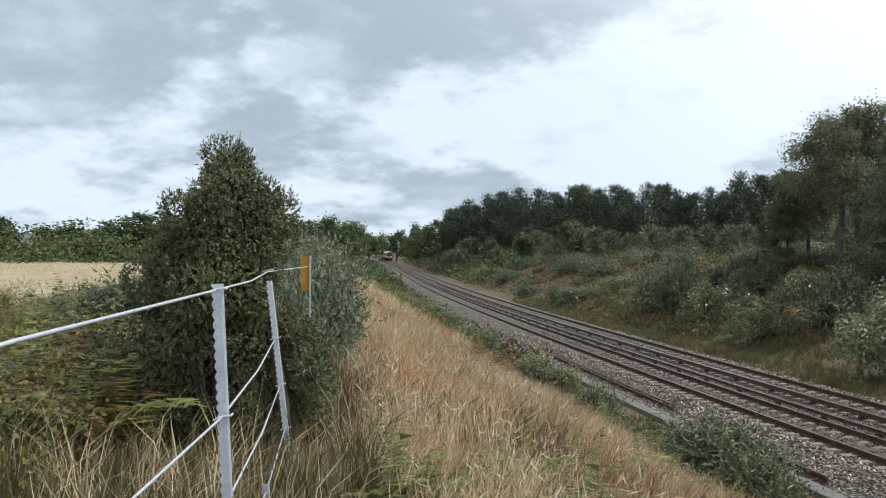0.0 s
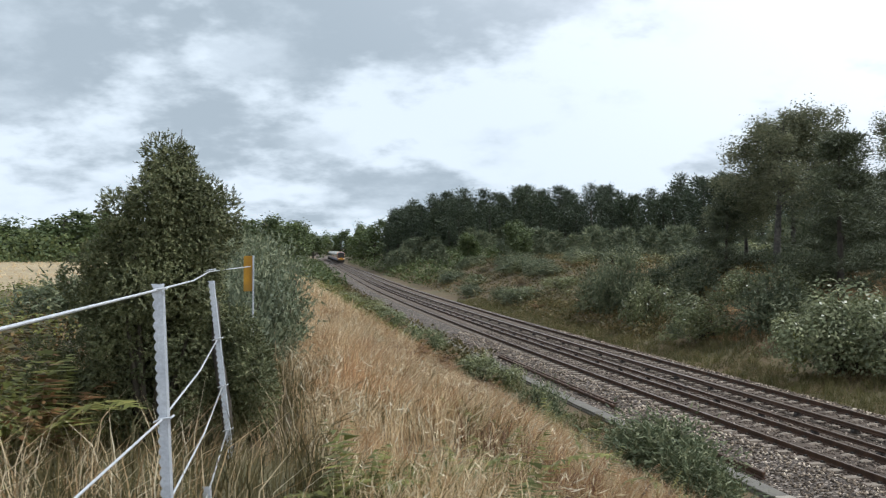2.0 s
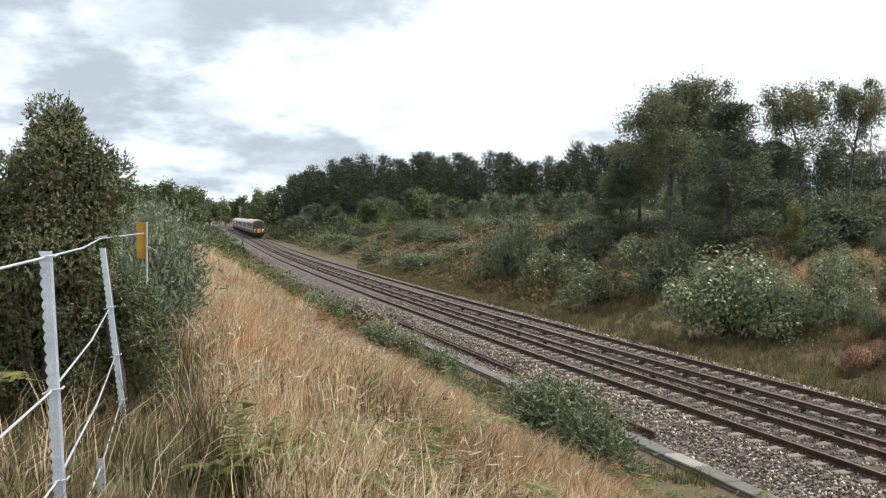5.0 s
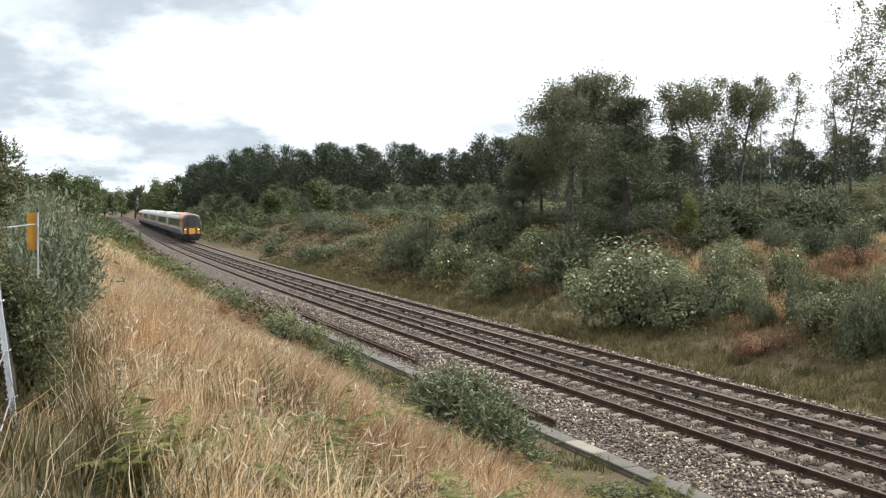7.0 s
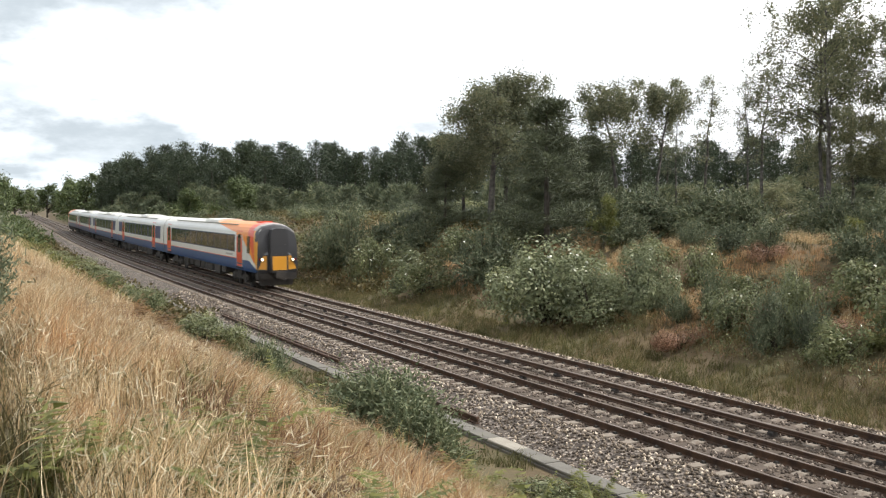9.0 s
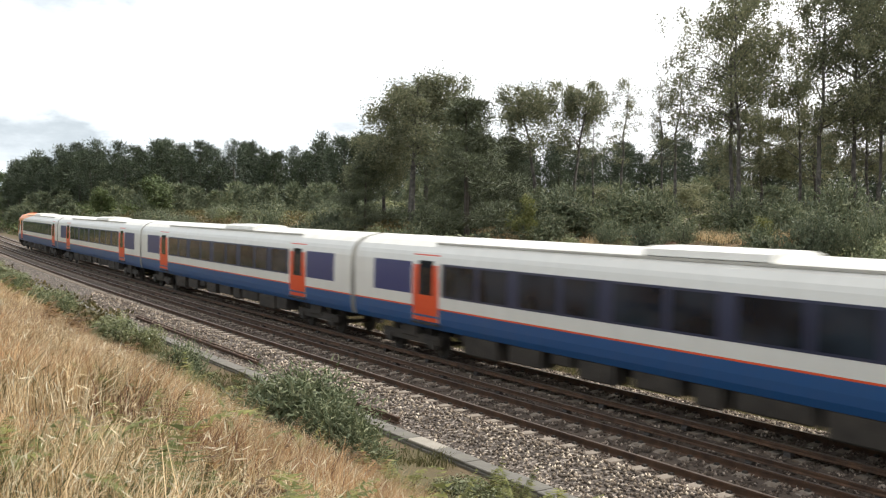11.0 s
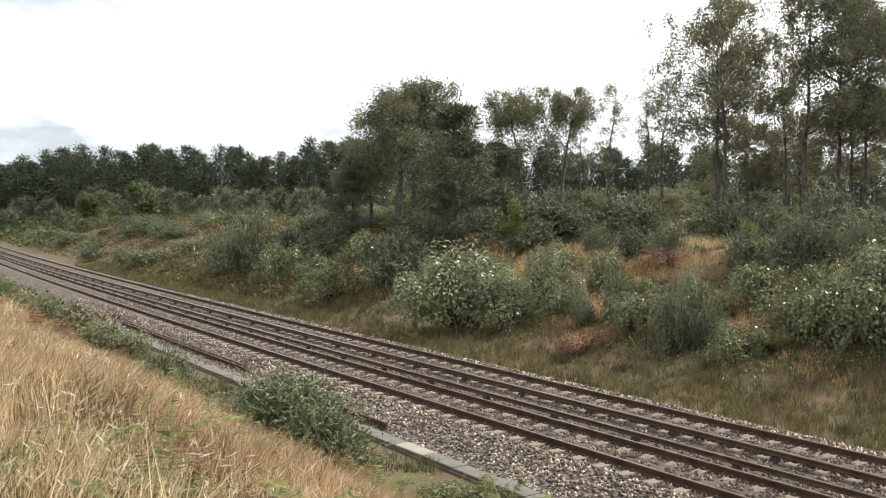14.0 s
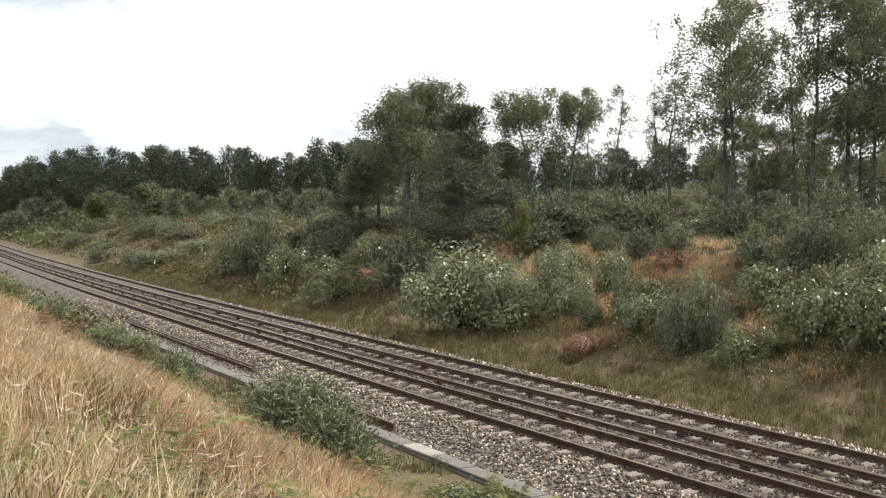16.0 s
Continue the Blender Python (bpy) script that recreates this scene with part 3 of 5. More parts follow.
def plain_paint(z):
    return 1 if z < 1.57 else 4 if z < 1.66 else 0 if z < 3.46 else 3


def cab_paint(v, z):
    """Paint of a driving end by the distance v from its nose."""
    edge = 0.14 + 0.17 * max(0, (z - 1.55))
    if v < edge:
        return 8 if z < 1.2 else 5 if z < 2.7 else 8
    if z < 1.60 and z < 1.15 + v * 0.35:
        return 1
    if v < 2.8:
        if z < 1.60 + (v - 0.55) * 0.58:
            return 0
        if z > 3.3 and v < 1.0:
            return 6
        if v < 0.36 + 0.14 * (z - 1.6):
            return 5
        if v < 0.52 + 0.72 * (z - 1.6):
            return 4
        return 2
    if v < 4.2:
        return 2 if z > 3.0 else 0
    line = 3.12 + (v - 4.2) * 0.085
    if z > line:
        return 2
    return plain_paint(z)


def carriage_body(length, cab):
    """A hollow-looking shell swept along y from 0 to length; a driving end lies at y = 0."""
    ys = [0.0]
    if cab:
        ys = [0.06 * i for i in range(16)]
        y = 0.9
        while y < 11.0:
            y += 0.07 if y < 4.6 else 0.15
            ys.append(y)
    ys += [length * 0.6, length]
    base = body_ring()
    v, f, idx, rings = [], [], [], []
    for y in ys:
        tp, dr = (1.0, 0.0)
        if cab and y < 1.5:
            q = 1 - y / 1.5
            tp, dr = 1 - 0.10 * q * q - 0.03 * max(0, 1 - y / 0.3), 0.20 * q * q + 0.1 * max(0, 1 - y / 0.16)
        ring = body_ring(tp, dr)
        pts = []
        for (a, b) in zip(ring, ring[1:]):
            k = 8 if cab and abs(base[ring.index(a)][1] - base[min(ring.index(a) + 1, len(base) - 1)][1]) > 0.25 else 4 if cab else 1
            pts += [(a[0] + (b[0] - a[0]) * i / k, a[1] + (b[1] - a[1]) * i / k) for i in range(k)]
        pts.append(ring[-1])
        rings.append(pts)
        v += [(x, y + (0.18 * max(0, (z - 2.0) / 1.7) ** 1.5 * max(0, 1 - y / 1.2) if cab else 0), z) for x, z in pts]
    k = len(rings[0])
    for i in range(len(ys) - 1):
        for j in range(k - 1):
            f.append((i * k + j, (i + 1) * k + j, (i + 1) * k + j + 1, i * k + j + 1))
            z = (rings[i][j][1] + rings[i][j + 1][1]) / 2
            idx.append(cab_paint((ys[i] + ys[i + 1]) / 2, z) if cab else plain_paint(z))
    f += [tuple(range(k)), tuple(range((len(ys) - 1) * k, len(ys) * k))[::-1]]
    idx += [8 if cab else 6, 6]
    # floor
    n = len(v)
    v += [(-HALF + .1, 0.3 if cab else 0, SILL), (HALF - .1, 0.3 if cab else 0, SILL), (HALF - .1, length, SILL), (-HALF + .1, length, SILL)]
    f.append((n, n + 3, n + 2, n + 1))
    idx.append(7)
    return mesh_of("carriage_body", v, f, PAINTS, idx)


def side_panel(y0, y1, z0, z1, side, mat, proud=0.006, r=0.0):
    """A panel that follows the body's side, a little proud of it."""
    zs = [z0 + (z1 - z0) * i / 5 for i in range(6)]
    ring = body_ring()
    half = [p for p in ring[:14]]

    def x_at(z):
        for (xa, za), (xb, zb) in zip(half, half[1:]):
            if za <= z <= zb:
                return xa + (xb - xa) * (z - za) / (zb - za)
        return half[-1][0]
    sh = Shape()
    v = []
    for d in (-0.03, proud):
        for y in (y0, y1):
            v += [(side * (x_at(z) + d), y, z) for z in zs]
    k = len(zs)
    f = [(2 * k + i, 2 * k + i + 1, 3 * k + i + 1, 3 * k + i) for i in range(k - 1)]
    f += [(2 * k + i, i, i + 1, 2 * k + i + 1) for i in range(k - 1)] + [(3 * k + i, 3 * k + i + 1, k + i + 1, k + i) for i in range(k - 1)]
    f += [(3 * k - 1, k - 1, 2 * k - 1, 4 * k - 1), (2 * k, 3 * k, k, 0)]
    sh.add(v, f)
    return sh.mesh("panel", mat)


def bogie_parts(parent, y):
    b = Shape()
    for sx in (-1, 1):
        x = sx * 1.02
        b.prism([(x - .08, .45), (x + .08, .45), (x + .08, .72), (x - .08, .72)], y - 1.75, y + 1.75)
        b.box(x - .14, x + .14, y - .45, y + .45, .60, .98, 0, .03)
        for dy in (-1.3, 1.3):
            b.box(x - .13, x + .16, y + dy - .2, y + dy + .2, .30, .62, 0, .04)
            b.tube([(x, y + dy * .8, .6), (x, y + dy * .8, .95)], [.1, .1], 8)
    b.box(-1.0, 1.0, y - .2, y + .2, .45, .75, 0, .04)
    bogie = under("bogie", b.mesh("bogie", M_UNDER), parent, "grimy grey bogie")
    w = Shape()
    for sx in (-1, 1):
        w.tube([(sx * .60, 0, 0), (sx * .62, 0, 0), (sx * .635, 0, 0), (sx * .73, 0, 0)], [.45, .45, .42, .41], 24)
    w.tube([(-.7, 0, 0), (.7, 0, 0)], [.08, .08], 8)
    me = w.mesh("wheelset", M_UNDER)
    for dy in (-1.3, 1.3):
        under("wheelset", me, bogie, m=pose(0, y + dy, .42))


def underframe(parent, y0, y1, seed):
    rnd = random.Random(seed)
    # an added plain box closes the view through between the equipment cases
    spine = Shape()
    spine.box(-.55, .55, y0 - .8, y1 + .8, .62, SILL + .01, 0, .05)
    under("underframe", spine.mesh("underframe", M_UNDER), parent, "dark central filler box along the underframe")
    y = y0
    while y < y1 - 0.8:
        w = rnd.uniform(0.8, 2.2)
        w = min(w, y1 - y)
        z0 = rnd.choice((0.42, 0.58, 0.70, 0.5))
        for sx in (-1, 1):
            sh = Shape()
            sh.box(sx * 1.25 - .35 if sx > 0 else -1.25, sx * 1.25 if sx > 0 else -1.25 + .35 + .25, y, y + w - .1, z0, SILL + .01, 0, .04)
            for q in range(int(w / .3)):
                sh.box(sx * 1.25 - .012, sx * 1.25 + .012, y + .06 + q * .3, y + .1 + q * .3, z0 + .06, SILL - .1)
            under("equipment_case", sh.mesh("equipment_case", M_UNDER), parent, "dirty grey equipment case under the floor")
        y += w + rnd.uniform(0.06, 0.6)


def door_parts(parent, y0, y1):
    for side in (-1, 1):
        d = under("door", side_panel(y0, y1, 1.2, 3.24, side, M_RED, 0.012), parent, "red-orange sliding passenger door")
        mid, h = (y0 + y1) / 2, (y1 - y0) * 0.27
        under("door_window", side_panel(mid - h, mid + h, 2.0, 3.05, side, M_GLASS, 0.017), d)
        sh = Shape()
        x = side * (HALF + .03)
        sh.box(min(x, x - side * .08), max(x, x - side * .08), y0 - .03, y1 + .03, 1.10, 1.16)
        under("door_step", sh.mesh("door_step", M_UNDER), d)
        for e in (y0 - .02, y1 - .02):
            sh = Shape()
            sh.box(min(side * (HALF - .12), side * (HALF + .004)), max(side * (HALF - .12), side * (HALF + .004)), e, e + .04, 1.2, 2.9)
            under("door_seal", sh.mesh("door_seal", M_GREYEND), d)


def window_row(parent, y0, y1, count, pillars):
    """A flush band of tinted windows with thin or painted pillars between."""
    pitch = (y1 - y0) / count
    for side in (-1, 1):
        under("window_surround", side_panel(y0 - .05, y1 + .05, 1.99, 2.99, side, M_WINDOWBAND, 0.005), parent)
        for i in range(count):
            g = 0.42 if pillars and i % 2 else 0.14 if pillars else 0.06
            under("window", side_panel(y0 + i * pitch + g, y0 + (i + 1) * pitch - (0.10 if pillars else 0.04), 2.05, 2.93, side, M_GLASS, 0.010), parent)


def roof_gear(parent, spots):
    for y, w, hgt in spots:
        sh = Shape()
        sh.prism([(-.95, 3.62), (.95, 3.62), (.86, 3.70 + hgt), (.5, 3.76 + hgt), (-.5, 3.76 + hgt), (-.86, 3.70 + hgt)], y, y + w)
        for q in range(int(w / .25)):
            sh.box(-.9, -.885 + .02, y + .08 + q * .25, y + .2 + q * .25, 3.64, 3.70, 1)
        under("roof_pod", sh.mesh("roof_pod", [M_ROOF, M_UNDER]), parent, "pale air-conditioning pod on the roof")
    sh = Shape()
    for x in (-.98, .98):
        sh.box(x - .02, x + .02, 4.8, 22.5, 3.54, 3.60)
    under("rain_strip", sh.mesh("rain_strip", M_GREYEND), parent)


def end_car():
    """A driving carriage with its cab at y = 0."""
    length = 25.98
    car = thing("train_carriage", "white leading train carriage with blue skirt, orange cab, red doors", "train carriage", "train carriages")
    under("body", carriage_body(length, True), car, "white, blue and orange painted body shell")
    # front: folding gangway in the middle, windscreens beside it, warning panels below
    sh = Shape()
    sh.prism([(-.50, 1.02), (.50, 1.02), (.54, 1.3), (.56, 2.9), (.46, 3.36), (.3, 3.44), (-.3, 3.44), (-.46, 3.36), (-.56, 2.9), (-.54, 1.3)], -.40, .42)
    under("gangway_door", sh.mesh("gangway_door", M_BLACK), car, "black folding gangway door in the cab front")
    for zz in (2.0, 2.55):
        sh = Shape()
        sh.box(-.52, .52, -.412, -.39, zz, zz + .03)
        under("gangway_rib", sh.mesh("gangway_rib", M_BLACK), car)
    sh = Shape()
    sh.box(-.44, .44, -.425, -.34, 1.16, 1.92)
    under("gangway_panel", sh.mesh("gangway_panel", M_GOLDPAINT), car, "orange-yellow panel on the gangway door")
    for sx in (-1, 1):
        def quad(name, pts, mat, y, parent=car, label=""):
            q = Shape()
            n = len(pts)
            v = [(sx * x, y + yo, z) for x, z, yo in pts] + [(sx * x, y + yo + .10, z) for x, z, yo in pts]
            q.add(v, [tuple(range(n)), tuple(range(2 * n - 1, n - 1, -1))] + [(i, i + n, (i + 1) % n + n, (i + 1) % n) for i in range(n)])
            return under(name, q.mesh(name, mat), parent, label)
        quad("windscreen", [(.57, 1.98, .01), (1.24, 1.98, .05), (1.22, 2.75, .12), (1.14, 3.18, .20), (.57, 3.26, .20)], M_SCREEN, -.03, label="windscreen with the sky's pale reflection in its colour")
        quad("brow", [(.5, 3.30, .20), (1.10, 3.23, .22), (.98, 3.36, .27), (.5, 3.44, .27)], M_GREYEND, -.03)
        quad("warning_panel", [(.68, 1.16, .0), (1.20, 1.20, .03), (1.24, 1.93, .05), (.68, 1.93, .02)], M_GOLDPAINT, -.03, label="yellow warning panel")
        lamp = quad("lamp_cluster", [(.88, 1.60, .0), (1.18, 1.62, .0), (1.20, 1.84, .01), (.86, 1.82, .01)], M_BLACK, -.05)
        t = Shape()
        t.tube([(sx * .96, -.085, 1.72), (sx * .96, -.04, 1.72)], [.06, .07], 14)
        under("headlight", t.mesh("headlight", M_LAMP), lamp, "lit round headlight")
        t = Shape()
        t.tube([(sx * 1.11, -.08, 1.73), (sx * 1.11, -.04, 1.73)], [.05, .055], 12)
        under("tail_light", t.mesh("tail_light", M_TAILLAMP), lamp)
        win = under("cab_side_window", side_panel(1.2, 1.75, 2.02, 2.98, sx, M_GLASS, 0.012), car, "narrow cab side window")
    sh = Shape()
    sh.prism([(-1.2, .62), (1.2, .62), (1.26, 1.1), (-1.26, 1.1)], .0, .5)
    sh.prism([(-1.0, .30), (1.0, .30), (1.1, .66), (-1.1, .66)], .12, .3)
    under("valance", sh.mesh("valance", M_UNDER), car, "dark valance and obstacle deflector under the cab")
    sh = Shape()
    sh.box(-.2, .2, -.5, .3, .78, 1.06, 0, .04)
    sh.box(-.28, .28, -.62, -.42, .72, 1.1, 0, .06)
    sh.tube([(.34, -.1, .8), (.4, -.3, .62), (.2, -.4, .6)], [.03, .03, .03], 6)
    under("coupler", sh.mesh("coupler", M_UNDER), car, "automatic coupler")
    for sx in (-1, 1):
        under("name_bar", side_panel(4.9, 6.5, 1.76, 1.86, sx, M_GREYEND, 0.006), car, "small grey lettering bar below the windows")
    door_parts(car, 2.78, 3.98)
    window_row(car, 4.42, 22.95, 11, False)
    door_parts(car, 23.25, 24.65)
    bogie_parts(car, 4.1)
    bogie_parts(car, 22.0)
    underframe(car, 6.9, 19.4, 3)
    roof_gear(car, ((10.0, 3.6, .07),))
    sh = Shape()
    sh.box(-.4, .4, 2.0, 2.9, 3.70, 3.80, 0, .03)
    under("roof_hatch", sh.mesh("roof_hatch", M_RED), car)
    return car, length


def middle_car():
    length = 27.2
    car = thing("train_carriage", "white train carriage with blue skirt, navy window band, red doors", "train carriage", "train carriages")
    under("body", carriage_body(length, False), car, "white body shell with blue skirt and orange line")
    for a, b in ((1.35, 3.75), (length - 3.75, length - 1.35)):
        for side in (-1, 1):
            under("blank_panel", side_panel(a, b, 1.99, 2.99, side, M_NAVY, 0.005), car, "navy blank panel")
    door_parts(car, 3.85, 5.3)
    window_row(car, 5.5, length - 5.5, 9, True)
    door_parts(car, length - 5.3, length - 3.85)
    bogie_parts(car, 3.3)
    bogie_parts(car, length - 3.3)
    underframe(car, 5.9, length - 5.9, 8)
    roof_gear(car, ((10.3, 3.6, .07),))
    return car, length


def gangway(parent, y):
    sh = Shape()
    for i in range(4):
        sh.prism([(-.62, 1.0), (.62, 1.0), (.66, 3.2), (.5, 3.35), (-.5, 3.35), (-.66, 3.2)], y + i * .09, y + i * .09 + .06)
    sh.prism([(-.58, 1.05), (.58, 1.05), (.6, 3.2), (-.6, 3.2)], y, y + .33)
    sh.box(-.15, .15, y - .2, y + .5, .75, 1.0)
    under("gangway_bellows", sh.mesh("gangway_bellows", M_UNDER), parent, "dark ribbed gangway bellows")


front, END_LEN = end_car()
coach, MID_LEN = middle_car()
gangway(front, END_LEN)
front.scale = coach.scale = (0.9, 1, 1)
coaches = [coach] + [copy_thing(coach, Matrix.Identity(4)) for _ in range(2)]
rear = copy_thing(front, Matrix.Identity(4))
for c in coaches:
    gangway(c, MID_LEN)
tagged(rear, "white rear train carriage with blue skirt, orange cab, red doors")
# places along the train of each carriage's near end, and whether it is turned about
JOINTS = (0.0, 26.2, 53.7, 81.2, 108.7)


def head_at(t):
    """How far along the line the train's datum is."""
    return 50.4 - 37.39 * (t - 9.0)


def car_pose(t, u, length, turned):
    a, b = line_pose(head_at(t) + u + 0.16 * length, FAR), line_pose(head_at(t) + u + 0.84 * length, FAR)
    d = (b.translation - a.translation).normalized()
    up = a.to_3x3().col[2]
    x = d.cross(up).normalized()
    m = Matrix.Identity(4)
    m.col[0][:3], m.col[1][:3], m.col[2][:3] = x, d, x.cross(d)
    m.translation = a.translation - d * 0.16 * length
    if turned:
        m.translation = m.translation + d * length
        m = m @ Matrix.Rotation(math.pi, 4, "Z")
    return m


def motions():
    times = [i * 0.5 for i in range(33)]
    for car, u, length, turned in ((front, JOINTS[0], END_LEN, False), (coaches[0], JOINTS[1], MID_LEN, False), (coaches[1], JOINTS[2], MID_LEN, False),
                                   (coaches[2], JOINTS[3], MID_LEN, False), (rear, JOINTS[4], END_LEN, True)):
        walk(car, [(t, car_pose(t, u, length, turned)) for t in times])
# ---- plants ----
def fast_mesh(name, verts, k, mat):
    """A mesh of separate faces with k corners each."""
    verts = np.asarray(verts, dtype=np.float32).reshape(-1, 3)
    n = len(verts)
    me = bpy.data.meshes.new(name)
    me.vertices.add(n)
    me.vertices.foreach_set("co", verts.ravel())
    me.loops.add(n)
    me.loops.foreach_set("vertex_index", np.arange(n, dtype=np.int32))
    me.polygons.add(n // k)
    me.polygons.foreach_set("loop_start", np.arange(0, n, k, dtype=np.int32))
    me.polygons.foreach_set("loop_total", np.full(n // k, k, dtype=np.int32))
    me.materials.append(mat)
    me.update(calc_edges=True)
    return me


def unit(a):
    return a / np.maximum(np.linalg.norm(a, axis=-1, keepdims=True), 1e-9)


def rand_dirs(rng, n):
    return unit(rng.normal(size=(n, 3)))


def diamonds(rng, p, d, length, width, face=None):
    """Leaves: one four-cornered face each, from p along d; face is the way they turn to the light."""
    n = len(p)
    b = unit(np.cross(d, rand_dirs(rng, n) if face is None else face))
    up = np.cross(b, d)
    length, width = np.broadcast_to(length, n)[:, None], np.broadcast_to(width, n)[:, None]
    mid = p + d * length * 0.45 + up * length * 0.08
    return np.stack([p, mid + b * width / 2, p + d * length, mid - b * width / 2], 1)


def spikes(rng, p, d, length, width, face=None):
    """Needles: one slim triangle each; face is the way they turn to the light."""
    n = len(p)
    b = unit(np.cross(d, rand_dirs(rng, n) if face is None else face))
    length, width = np.broadcast_to(length, n)[:, None], np.broadcast_to(width, n)[:, None]
    return np.stack([p - b * width / 2, p + b * width / 2, p + d * length], 1)


def blob_points(rng, blobs, n, inner=0.55):
    """Points in the outer shells of ellipsoids, and the way out at each."""
    blobs = np.array(blobs, dtype=float)
    w = (blobs[:, 3] * blobs[:, 4] * blobs[:, 5]) ** (2 / 3)
    i = rng.choice(len(blobs), n, p=w / w.sum())
    d = rand_dirs(rng, n)
    r = (inner ** 3 + (1 - inner ** 3) * rng.random(n)) ** (1 / 3)
    p = blobs[i, :3] + d * blobs[i, 3:6] * r[:, None]
    return p, unit(d / blobs[i, 3:6])


def lumps(rng, n, r, h, z0=0.0, flat=1.0, small=0.32):
    """A mound of overlapping blobs, r wide and h high, with an uneven outline."""
    out = [(0, 0, z0 + h * 0.36, r * 0.48, r * 0.48, h * 0.38)]
    for _ in range(n):
        a, q, u = rng.random() * math.tau, rng.random() ** 0.6, rng.random()
        lim = math.sqrt(max(0.05, 1 - (max(0, u - 0.2) / 0.85) ** 2))
        k = small * (0.35 + 1.0 * rng.random())
        out.append((math.cos(a) * q * r * 0.85 * lim, math.sin(a) * q * r * 0.85 * lim, z0 + h * (0.10 + u * 0.8), r * k, r * k, min(r, h) * k * flat * (0.7 + 0.7 * rng.random())))
    return out


def twig_frame(rng, r, h, n=9):
    sh = Shape()
    for _ in range(n):
        a, q = rng.random() * math.tau, rng.random() * 0.7
        x, y = math.cos(a) * q * r, math.sin(a) * q * r
        sh.tube([(x * .15, y * .15, -0.1), (x * .5, y * .5, h * .3), (x * .9, y * .9, h * (.55 + .3 * rng.random()))], [.03 + .012 * h, .022, .006], 5)
    return sh.mesh("woody_frame", M_TWIG)


def fitted(faces, r, h):
    """The faces shrunk so that nearly all of them lie within the height h and the radius r."""
    v = np.asarray(faces).reshape(-1, 3)
    out = np.asarray(faces).copy()
    out[..., 2] *= h / np.percentile(v[:, 2], 99)
    out[..., :2] *= r / np.percentile(np.hypot(v[:, 0], v[:, 1]), 97)
    return out


def gorse_mesh(seed, r, h, sprays, mat, size=1.0, n_lumps=20, shoot=1.0, rise=0.3):
    rng = np.random.default_rng(seed)
    blobs = lumps(rng, n_lumps, r, h)
    p, out = blob_points(rng, blobs, sprays, 0.5)
    keep = p[:, 2] > 0.03
    p, out = p[keep], out[keep]
    stem = unit(out + np.array([0, 0, rise]) + rng.normal(size=p.shape) * 0.55)
    m = 6
    length = 0.16 * size * shoot * (0.4 + rng.random(len(p)) ** 2 * 1.4)
    t = (np.arange(m) + 0.5) / m
    q = (p[:, None, :] + stem[:, None, :] * (length[:, None] * t)[:, :, None]).reshape(-1, 3)
    d = unit(np.repeat(stem, m, 0) * 0.75 + rand_dirs(rng, len(q)) * 0.8)
    face = unit(np.repeat(out, m, 0) + np.array([0, 0, .35]) + rand_dirs(rng, len(q)) * .45)
    tri = spikes(rng, q, d, 0.095 * size * (0.6 + 0.8 * rng.random(len(q))), 0.034 * size, face)
    return fast_mesh("foliage", fitted(tri, r, h), 3, mat)


def leafy_mesh(seed, r, h, n, mat, leaf, n_lumps=20, inner=0.45, droop=0.1):
    rng = np.random.default_rng(seed)
    blobs = lumps(rng, n_lumps, r, h, small=0.30)
    p, out = blob_points(rng, blobs, n, inner)
    p, out = p[p[:, 2] > 0.02], out[p[:, 2] > 0.02]
    face = unit(out + np.array([0, 0, .45]) + rand_dirs(rng, len(p)) * .55)
    d = rand_dirs(rng, len(p))
    d = unit(d - face * (d * face).sum(1, keepdims=True) + np.array([0, 0, -droop]))
    k = leaf * (0.6 + 0.8 * rng.random(len(p)))
    return fast_mesh("foliage", fitted(diamonds(rng, p, d, k, k * 0.6, face), r, h), 4, mat)


def bush_kind(name, label, category, foliage_mesh, r, h, seed, group):
    ob = thing(name, label, category, group)
    under("foliage", foliage_mesh, ob)
    under("woody_frame", twig_frame(np.random.default_rng(seed), r, h), ob, "brown woody stems")
    return ob


def put(ob, s, lat, width=1.0, height=1.0, turn=0.0, dz=-0.05, label=""):
    k = 1 + 0.22 * math.sin(s * 7.3 + lat * 3.1)
    m = Matrix.Translation(at(s, lat, dz)) @ Matrix.Rotation(turn, 4, "Z") @ Matrix.Diagonal((width * k, width / k, height, 1))
    c = copy_thing(ob, m)
    if label:
        tagged(c, label)
    return c


def discard(ob):
    for o in (*ob.children_recursive, ob):
        bpy.data.objects.remove(o)


